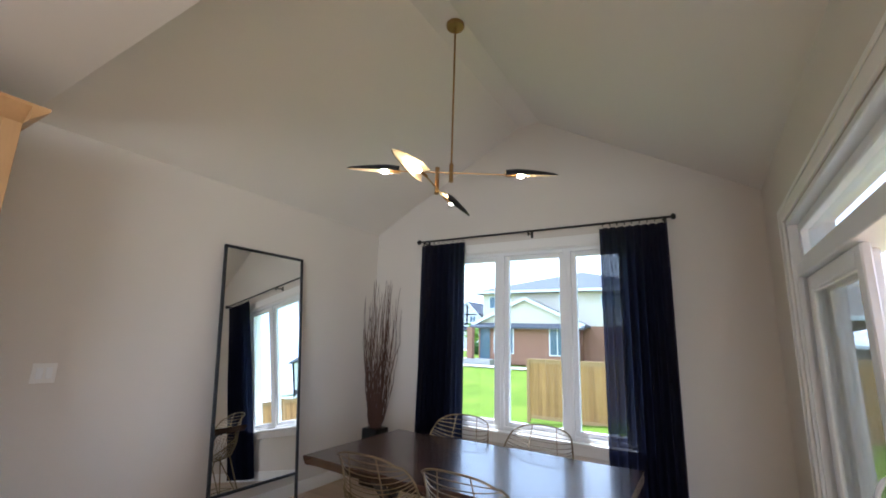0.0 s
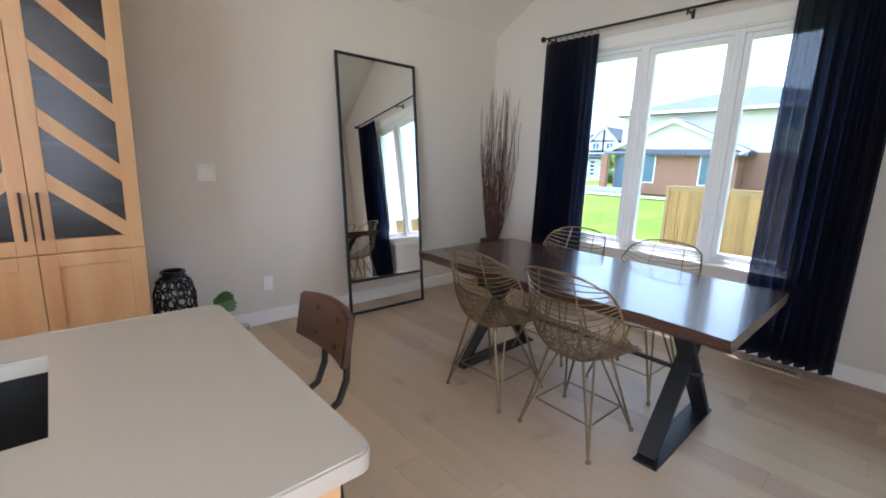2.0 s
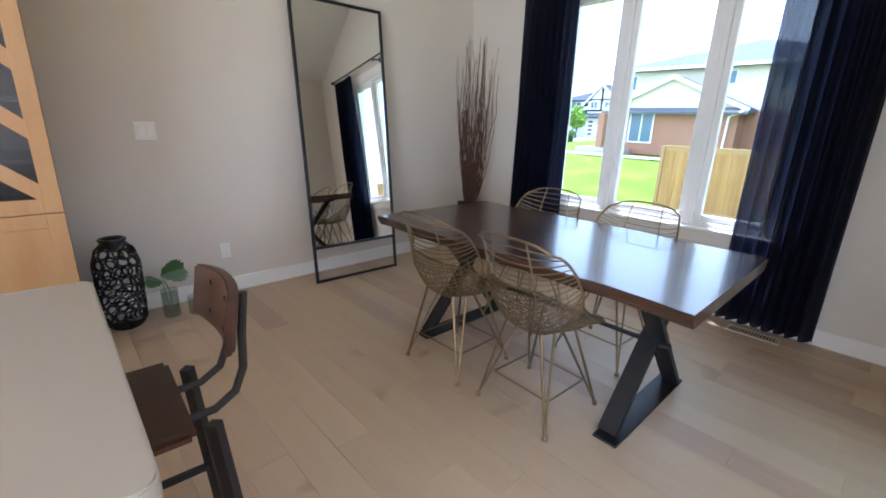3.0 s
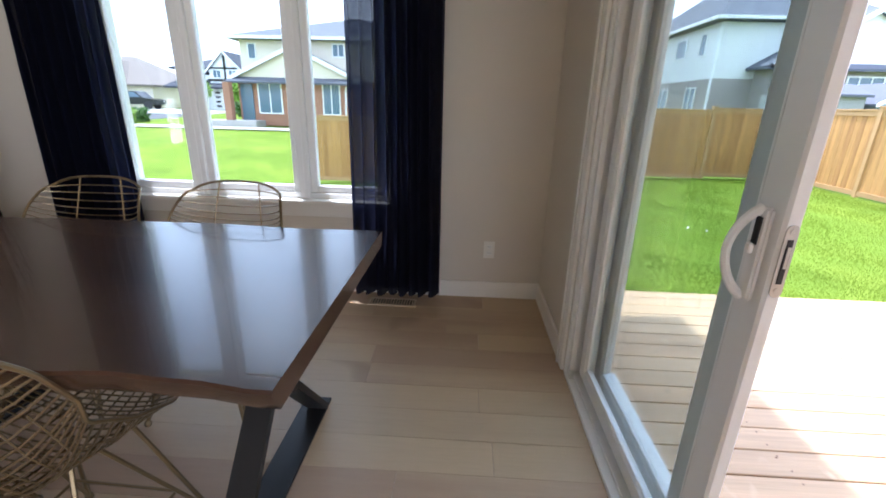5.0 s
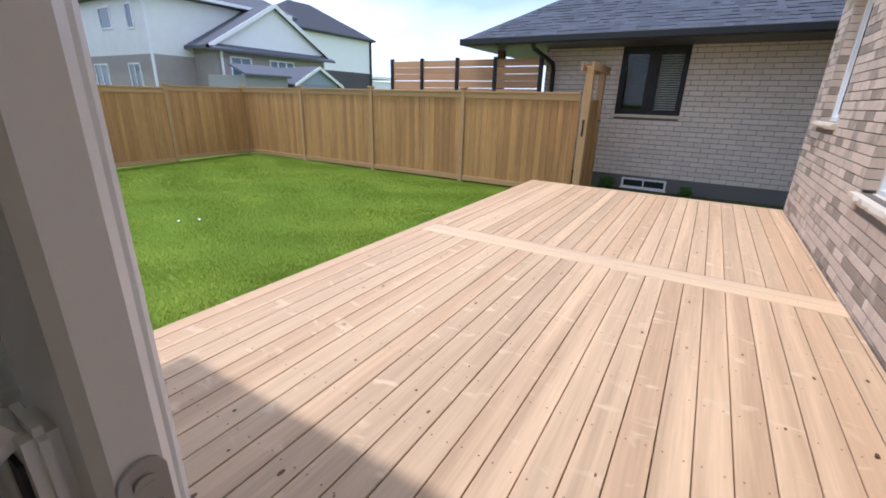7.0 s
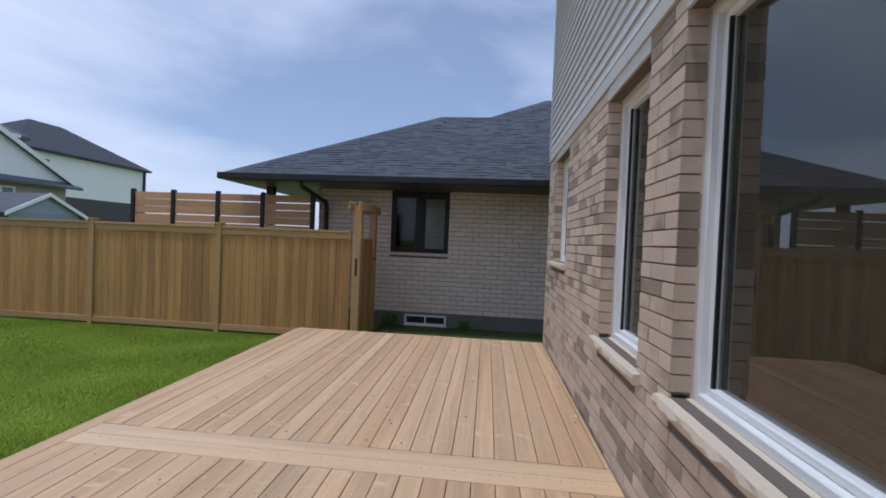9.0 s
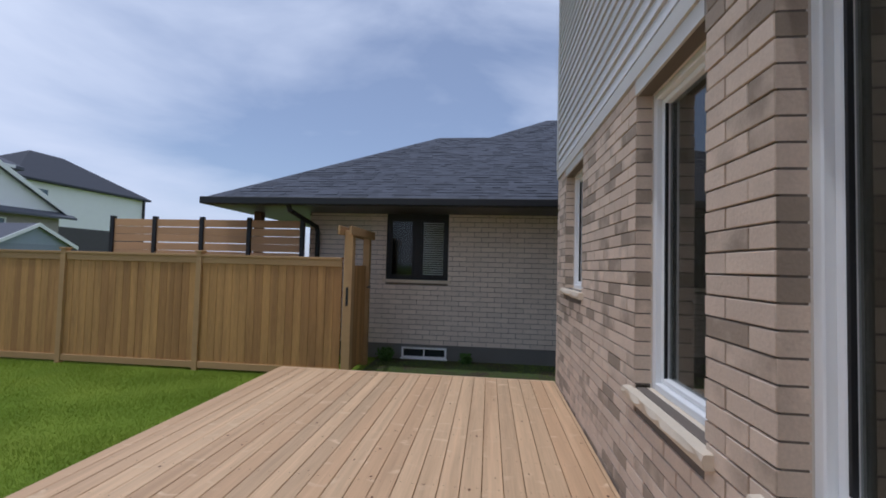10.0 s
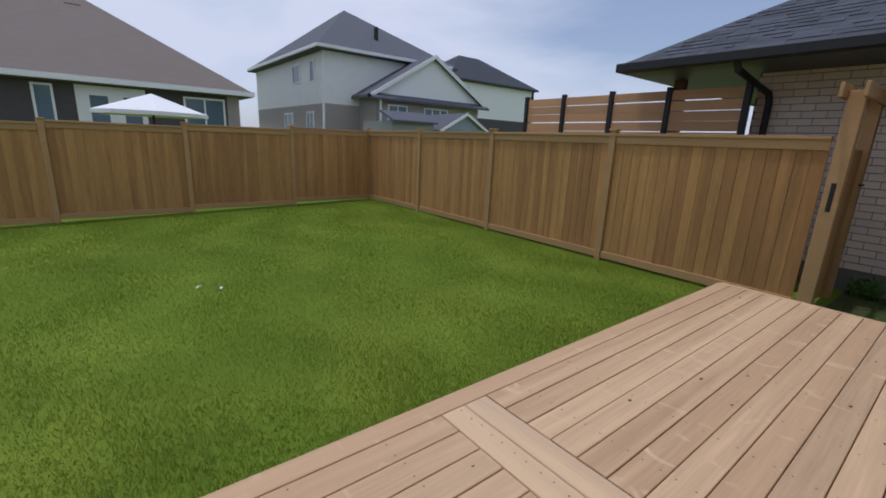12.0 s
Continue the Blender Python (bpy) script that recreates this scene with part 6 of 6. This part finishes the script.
def island():
    x0, x1, y0, y1, zt, th = -0.237, 0.636, -1.0, 1.707, 0.905, 0.036
    g = thing("island_base", "stained maple kitchen island cabinet", "cabinet", Matrix())
    sx0, sx1, sy0, sy1 = -0.075, 0.285, 0.64, 1.318
    part("body", boxes((x0 + 0.03, x1 - 0.035, y0 + 0.03, 1.647, 0.09, 0.68), (x0 + 0.03, x1 - 0.035, sy1 + 0.015, 1.647, 0.68, zt - th), (x0 + 0.03, x1 - 0.035, y0 + 0.03, sy0 - 0.015, 0.68, zt - th), (x0 + 0.03, sx0 - 0.015, sy0 - 0.015, sy1 + 0.015, 0.68, zt - th), (sx1 + 0.015, x1 - 0.035, sy0 - 0.015, sy1 + 0.015, 0.68, zt - th), (x0 + 0.08, x1 - 0.09, y0 + 0.08, 1.60, 0, 0.09)), MAPLE, g)
    part("end_panel", boxes((x1 - 0.035, x1 - 0.018, y0 + 0.03, 1.647, 0.0, zt - th), bevel=0.002), MAPLE, g)
    part("corner_stile", boxes((x1 - 0.018, x1 - 0.010, 1.58, 1.647, 0.0, zt - th), (x1 - 0.018, x1 - 0.010, y0 + 0.03, 1.58, zt - th - 0.08, zt - th)), MAPLE, g)
    r = 0.03
    corner = [(x1 - r + r * math.cos(a * math.pi / 12), y1 - r + r * math.sin(a * math.pi / 12)) for a in range(7)] + [(x0 + r - r * math.sin(a * math.pi / 12), y1 - r + r * math.cos(a * math.pi / 12)) for a in range(7)]
    outline = [(x0, sy1), (x1, sy1)] + corner
    bm = prism(bmesh.new(), outline, "z", zt - th, zt)
    box(bm, x0, sx0, sy0, sy1, zt - th, zt), box(bm, sx1, x1, sy0, sy1, zt - th, zt), box(bm, x0, x1, y0, sy0, zt - th, zt)
    bmesh.ops.remove_doubles(bm, verts=bm.verts[:], dist=1e-5)
    rim = [e for e in bm.edges if len(e.link_faces) == 2 and e.calc_face_angle(0) > 0.9 and all(v.co.z > zt - 0.001 for v in e.verts) and not any(all(abs(v.co.y - q) < 1e-4 for v in e.verts) for q in (sy0, sy1))]
    bmesh.ops.bevel(bm, geom=rim, offset=0.004, segments=2, affect="EDGES")
    solid("countertop", bm, QUARTZ, "cream quartz island worktop with rounded corners", "countertop", kind="")
    s = thing("kitchen_sink", "black undermount sink in the island", "sink", Matrix())
    d = 0.21
    part("basin", boxes((sx0 - 0.012, sx0, sy0, sy1, zt - d, zt - th), (sx1, sx1 + 0.012, sy0, sy1, zt - d, zt - th), (sx0 - 0.012, sx1 + 0.012, sy0 - 0.012, sy0, zt - d, zt - th), (sx0 - 0.012, sx1 + 0.012, sy1, sy1 + 0.012, zt - d, zt - th), (sx0 - 0.012, sx1 + 0.012, sy0 - 0.012, sy1 + 0.012, zt - d - 0.012, zt - d), bevel=0.002), SINK, s)
    part("drain", lathe(bmesh.new(), [(0.04, zt - d), (0.042, zt - d + 0.003), (0.02, zt - d + 0.004)], 20, ((sx0 + sx1) / 2, 0.95, 0)), NICKEL, s)
island()


def counter_stool(m):
    g = thing("counter_stool", "counter stool with brown wooden back and black bent frame", "stool", m)
    # the back faces +y; seat towards -y
    bm = bmesh.new()
    rows = []
    for k in range(13):
        t = k / 12 * 2 - 1
        x, bow = 0.163 * t, 0.03 * t * t
        w = 0.012 * t * t
        rows.append([bm.verts.new((x, y - bow, z)) for y, z in ((0.214, 0.772 + w), (0.240, 0.775 + w), (0.262, 0.934 - w), (0.236, 0.938 - w))])
    for p, q in zip(rows, rows[1:]):
        for i in range(4):
            bm.faces.new((p[i], q[i], q[(i + 1) % 4], p[(i + 1) % 4]))
    bm.faces.new(rows[0]), bm.faces.new(rows[-1][::-1])
    bmesh.ops.recalc_face_normals(bm, faces=bm.faces[:])
    bmesh.ops.bevel(bm, geom=[e for e in bm.edges if e.calc_face_angle(0) > 0.7], offset=0.006, segments=2, affect="EDGES")
    back = part("backrest", bm, STOOLWOOD, g, "brown stained wooden back panel", smooth=True)
    for x in (-0.07, 0.07):
        for z in (0.815, 0.895):
            part("bolt", tube(bmesh.new(), [(x, 0.205 + (z - 0.775) * 0.14, z), (x, 0.243 + (z - 0.775) * 0.14, z)], 0.008, 8), BLACK, back)
    for x in (-0.075, 0.075):
        part("upright", tube(bmesh.new(), [(x, 0.266, 0.905), (x, 0.252, 0.79), (x, 0.247, 0.70), (x, 0.222, 0.638), (x, 0.17, 0.606), (x, 0.0, 0.600)], 0.011, 8), BLACK, g, smooth=True)
    part("seat", boxes((-0.19, 0.19, -0.25, 0.11, 0.612, 0.645), bevel=0.012, segments=2), STOOLWOOD, g, "brown stained wooden seat")
    for sx in (-1, 1):
        for sy in (-1, 1):
            part("leg", beam(bmesh.new(), (0.15 * sx, 0.15 * sy, 0.62), (0.20 * sx, 0.20 * sy, 0.0), 0.028, 0.028), BLACK, g)
        part("foot_rail", beam(bmesh.new(), (0.178 * sx, -0.178, 0.24), (0.178 * sx, 0.178, 0.24), 0.018, 0.018), BLACK, g)
    part("foot_rail", beam(bmesh.new(), (-0.178, -0.178, 0.24), (0.178, -0.178, 0.24), 0.018, 0.018), BLACK, g)
    return g

counter_stool(pose(0.006, 1.715, 0, 0, 0, -2))


def lantern():
    g = thing("floor_lantern", "black openwork lantern vase standing on the floor", "lantern", Matrix.Translation((-2.06, 1.89, 0)) @ Matrix.Diagonal((0.9, 0.9, 0.885, 1)))
    prof = [(0.085, 0.0), (0.125, 0.06), (0.135, 0.30), (0.135, 0.48), (0.11, 0.585), (0.075, 0.615)]
    def rad(z):
        for (r0, z0), (r1, z1) in zip(prof, prof[1:]):
            if z <= z1:
                return r0 + (r1 - r0) * (z - z0) / (z1 - z0)
        return prof[-1][0]
    rng = random.Random(9)
    bm = bmesh.new()
    for row in range(9):
        z = 0.05 + 0.066 * row
        for k in range(11):
            a = (k + 0.5 * (row % 2) + rng.uniform(-0.18, 0.18)) * math.tau / 11
            zz, sa, sz = z + rng.uniform(-0.012, 0.012), rng.uniform(0.24, 0.33), rng.uniform(0.027, 0.04)
            tw = rng.uniform(-0.5, 0.5)
            pts = []
            for q in range(12):
                c, s = math.cos(q * math.tau / 12), math.sin(q * math.tau / 12)
                h = min(max(zz + sz * (s + tw * c * 0.6), 0.006), 0.61)
                aa = a + sa * c
                pts.append((rad(h) * math.cos(aa), rad(h) * math.sin(aa), h))
            tube(bm, pts, 0.0068, 5, closed=True)
    part("openwork", bm, BLACKGLOSS, g, "black ceramic mesh of irregular cells", smooth=True)
    bm = bmesh.new()
    tube(bm, [(0.078 * math.cos(k * math.tau / 24), 0.078 * math.sin(k * math.tau / 24), 0.618) for k in range(24)], 0.010, 6, closed=True)
    tube(bm, [(0.072 * math.cos(k * math.tau / 24), 0.072 * math.sin(k * math.tau / 24), 0.655) for k in range(24)], 0.012, 6, closed=True)
    lathe(bm, [(0.074, 0.615), (0.070, 0.66), (0.066, 0.66), (0.068, 0.612)], 24)
    part("neck", bm, BLACKGLOSS, g, smooth=True)
    part("base", lathe(bmesh.new(), [(0.085, 0.0), (0.10, 0.012), (0.09, 0.02), (0.01, 0.02)], 24), BLACKGLOSS, g)
lantern()


def leaf_vase():
    g = thing("leaf_vase", "clear glass vase holding a split green leaf", "vase", Matrix.Translation((-2.05, 2.14, 0)) @ Matrix.Diagonal((0.85, 0.85, 0.72, 1)))
    part("glass", lathe(bmesh.new(), [(0.055, 0.001), (0.060, 0.01), (0.060, 0.27), (0.057, 0.27), (0.056, 0.012), (0.01, 0.012)], 24), VASEGLASS, g, "clear glass cylinder", smooth=True)
    def monstera(base, tip, up, size):
        bm = bmesh.new()
        way = (Vector(tip) - Vector(base)).normalized()
        side = way.cross(Vector(up)).normalized()
        nrm = side.cross(way)
        o = Vector(base)
        for s in (-1, 1):
            for k in range(6):
                t0, t1 = k / 6, (k + 0.72) / 6
                w = size * (0.62 * math.sin(math.pi * (0.12 + 0.80 * (k + 0.5) / 6)) + 0.12)
                pts = [o + way * size * t0, o + way * size * (t0 + 0.04) + side * s * w * 0.9 + way * w * 0.25 - nrm * w * 0.25, o + way * size * (t1 + 0.02) + side * s * w * 0.98 + way * w * 0.42 - nrm * w * 0.3, o + way * size * (t1 + 0.10)]
                v = [bm.verts.new(p) for p in pts]
                bm.faces.new(v if s > 0 else v[::-1])
        return bm
    part("leaf", monstera((0.02, -0.04, 0.43), (0.04, 0.08, 0.46), (1, -0.25, 0.7), 0.155), LEAFDARK, g, "dark green split leaf")
    part("leaf", monstera((-0.02, -0.03, 0.34), (-0.02, -0.14, 0.40), (0.4, 0, 1), 0.11), LEAFDARK, g, "dark green split leaf")
    part("stem", tube(tube(bmesh.new(), [(0.0, 0.0, 0.02), (0.005, 0.01, 0.24), (0.02, -0.04, 0.43)], 0.004, 6), [(0.01, -0.01, 0.02), (-0.005, -0.02, 0.2), (-0.02, -0.03, 0.34)], 0.003, 6), LEAF, g)
    j = thing("glass_jar", "small clear glass jar on the floor", "jar", Matrix.Translation((-2.00, 2.28, 0)))
    part("glass", lathe(bmesh.new(), [(0.045, 0.001), (0.05, 0.01), (0.05, 0.13), (0.047, 0.13), (0.046, 0.012), (0.01, 0.012)], 24), VASEGLASS, j, smooth=True)

LEAFDARK = material("leaf_dark_green", srgb(52, 88, 44), 0.4, vary=0.2, scale=10)
VASEGLASS = glass_material("vase_glass", (0.86, 0.90, 0.88), 0.04)
leaf_vase()


def wall_plate(name, m, rockers, label, category):
    g = thing(name, label, category, m)
    w = 0.036 + 0.023 * (rockers - 1)
    part("plate", boxes((-w, w, -0.006, 0, -0.058, 0.058), bevel=0.002), TRIM, g)
    for k in range(rockers):
        x = (k - (rockers - 1) / 2) * 0.046 * 1.0
        if category == "switch":
            part("rocker", boxes((x - 0.016, x + 0.016, -0.011, -0.006, -0.033, 0.033), bevel=0.002), PVC, g)
        else:
            for dz in (-0.02, 0.02):
                part("socket", boxes((x - 0.016, x + 0.016, -0.0085, -0.006, dz - 0.014, dz + 0.014), bevel=0.003), PVC, g)
                part("slots", boxes((x - 0.007, x - 0.005, -0.0092, -0.0085, dz - 0.004, dz + 0.005), (x + 0.005, x + 0.007, -0.0092, -0.0085, dz - 0.004, dz + 0.005)), BLACK, g)

wall_plate("light_switch", pose(W, 2.182, 1.218, 0, 0, 90), 2, "white double rocker switch plate on the wall", "switch")
wall_plate("wall_outlet", pose(W, 2.578, 0.336, 0, 0, 90), 1, "white wall outlet above the baseboard", "outlet")
wall_plate("wall_outlet", pose(1.29, N, 0.34, 0, 0, 0), 1, "white wall outlet above the baseboard", "outlet")


def floor_vent():
    g = thing("floor_register", "pale metal floor vent grille below the window", "vent", Matrix.Translation((0.668, 5.045, 0)))
    part("frame", boxes((-0.155, 0.155, -0.055, -0.042, 0, 0.006), (-0.155, 0.155, 0.042, 0.055, 0, 0.006), (-0.155, -0.14, -0.042, 0.042, 0, 0.006), (0.14, 0.155, -0.042, 0.042, 0, 0.006)), VENT, g)
    # flat black sheet below the slats, in place of the duct's shade
    part("dark_well", boxes((-0.14, 0.14, -0.042, 0.042, 0.0, 0.0012)), BLACK, g)
    for k in range(16):
        x = -0.132 + 0.0176 * k
        part("slat", boxes((x - 0.0035, x + 0.0035, -0.042, 0.042, 0.001, 0.005)), VENT, g)
VENT = material("vent_metal", srgb(196, 178, 152), 0.45, vary=0.05)
floor_vent()


# ---------------------------------------------------------------- pieces of floors, walls and lawn
deck()
bricks()


def floor_planks():
    g = thing("floor", "pale oak plank floor", "floor", kind="structure")
    rng = random.Random(3)
    wide = 0.165
    lengths = (0.9, 1.25, 1.6, 1.9)
    meshes = {l: mesh_of("plank", boxes((0, l - 0.0012, 0, wide - 0.0012, -0.015, 0), bevel=0.0006), PLANK) for l in lengths}
    rest = bmesh.new()
    y, made = -0.60, 0
    while y < N:
        wd = min(wide, N - y)
        x = W - rng.uniform(0, 0.8)
        lo, hi = (W, E) if y > 1.44 else (W, 3.0)
        x = lo
        first = True
        while x < hi - 0.01:
            l = rng.choice(lengths)
            if first:
                l = rng.uniform(0.3, 1.2)
                first = False
            q = min(x + l, hi)
            if abs(q - x - l) < 1e-6 and l in meshes and wd == wide and y > 1.44 and made < 290:
                piece("plank", meshes[l], g, Matrix.Translation((x, y, 0)))
                made += 1
            elif q - x > 0.02:
                box(rest, x, q - 0.0012, y, y + wd - 0.0012, -0.015, 0)
            x = q
        y += wide
    box(rest, 3.0, HX - 0.30, -5.0, 1.43, -0.015, 0)
    box(rest, -3.0, 3.0, -5.0, -0.60, -0.015, 0)
    tagged(part("planks", rest, PLANKJOIN, g, "pale oak planks"), kind="stuff")

PLANKJOIN = material("oak_plank_joined", srgb(190, 167, 136), 0.42, vary=0.10, scale=2.2, grain=0.06, grain_scale=26, stretch=(0.35, 3.0, 1), per_island=0.055, bump=0.08, bump_scale=40, second=srgb(172, 147, 122), second_at=0.6)
floor_planks()


def grass():
    rng = np.random.default_rng(7)
    n = 300000
    x = rng.uniform(1.9, FX - 0.06, n)
    y = DY1 + (FY - 0.1 - DY1) * rng.random(n) ** 1.8
    strip = n - 9000
    x[strip:], y[strip:] = rng.uniform(8.95, 11.55, 9000), rng.uniform(1.2, 4.9, 9000)
    z = np.array([ground_z(p, q) for p, q in zip(x.tolist(), y.tolist())])
    z[strip:] += 0.016
    h = rng.uniform(0.016, 0.036, n) * (0.75 + 0.5 * np.sin(x * 2.1 + np.sin(y * 1.7)) ** 2)
    a = rng.uniform(0, math.tau, n)
    w = rng.uniform(0.0015, 0.0030, n) * (1 + 0.12 * np.clip(y - DY1, 0, 20))
    lx, ly = rng.normal(0, 0.014, n), rng.normal(0, 0.014, n)
    v = np.empty((n, 3, 3))
    v[:, 0] = np.stack([x - w * np.cos(a), y - w * np.sin(a), z - 0.004], 1)
    v[:, 1] = np.stack([x + w * np.cos(a), y + w * np.sin(a), z - 0.004], 1)
    v[:, 2] = np.stack([x + lx, y + ly, z + h], 1)
    me = bpy.data.meshes.new("grass")
    me.from_pydata(v.reshape(-1, 3).tolist(), [], np.arange(3 * n).reshape(-1, 3).tolist())
    me.materials.append(BLADE)
    tagged(new("grass", me), "short green mown grass blades", "grass", kind="stuff")

BLADE = material("grass_blade", srgb(118, 140, 48), 0.8, vary=0.35, scale=1.1, per_island=0.16, second=srgb(132, 150, 56), second_at=0.6, spec=0.15)
bt = BLADE.node_tree
bt_out = [k for k in bt.nodes if k.type == "OUTPUT_MATERIAL"][0]
bt_front = bt_out.inputs["Surface"].links[0].from_socket
bt_mix, bt_thin = bt.nodes.new("ShaderNodeMixShader"), bt.nodes.new("ShaderNodeBsdfTranslucent")
bt_mix.inputs[0].default_value = 0.5
bt_thin.inputs["Color"].default_value = (*srgb(138, 158, 56), 1)
bt.links.new(bt_front, bt_mix.inputs[1]), bt.links.new(bt_thin.outputs[0], bt_mix.inputs[2])
bt.links.new(bt_mix.outputs[0], bt_out.inputs["Surface"])
grass()

for x, y, turn in ((4.77, 9.39, 20), (4.97, 9.23, 75)):
    solid("paper_scrap", prism(bmesh.new(), [(-0.03, 0), (0.0, 0.018), (0.034, 0.004), (0.0, 0.012)], "y", -0.014, 0.014), plain("paper_white", srgb(225, 225, 220), 0.8), "small white scrap of paper lying on the lawn", "litter").matrix_world = pose(x, y, ground_z(x, y) + 0.025, 0, 0, turn)
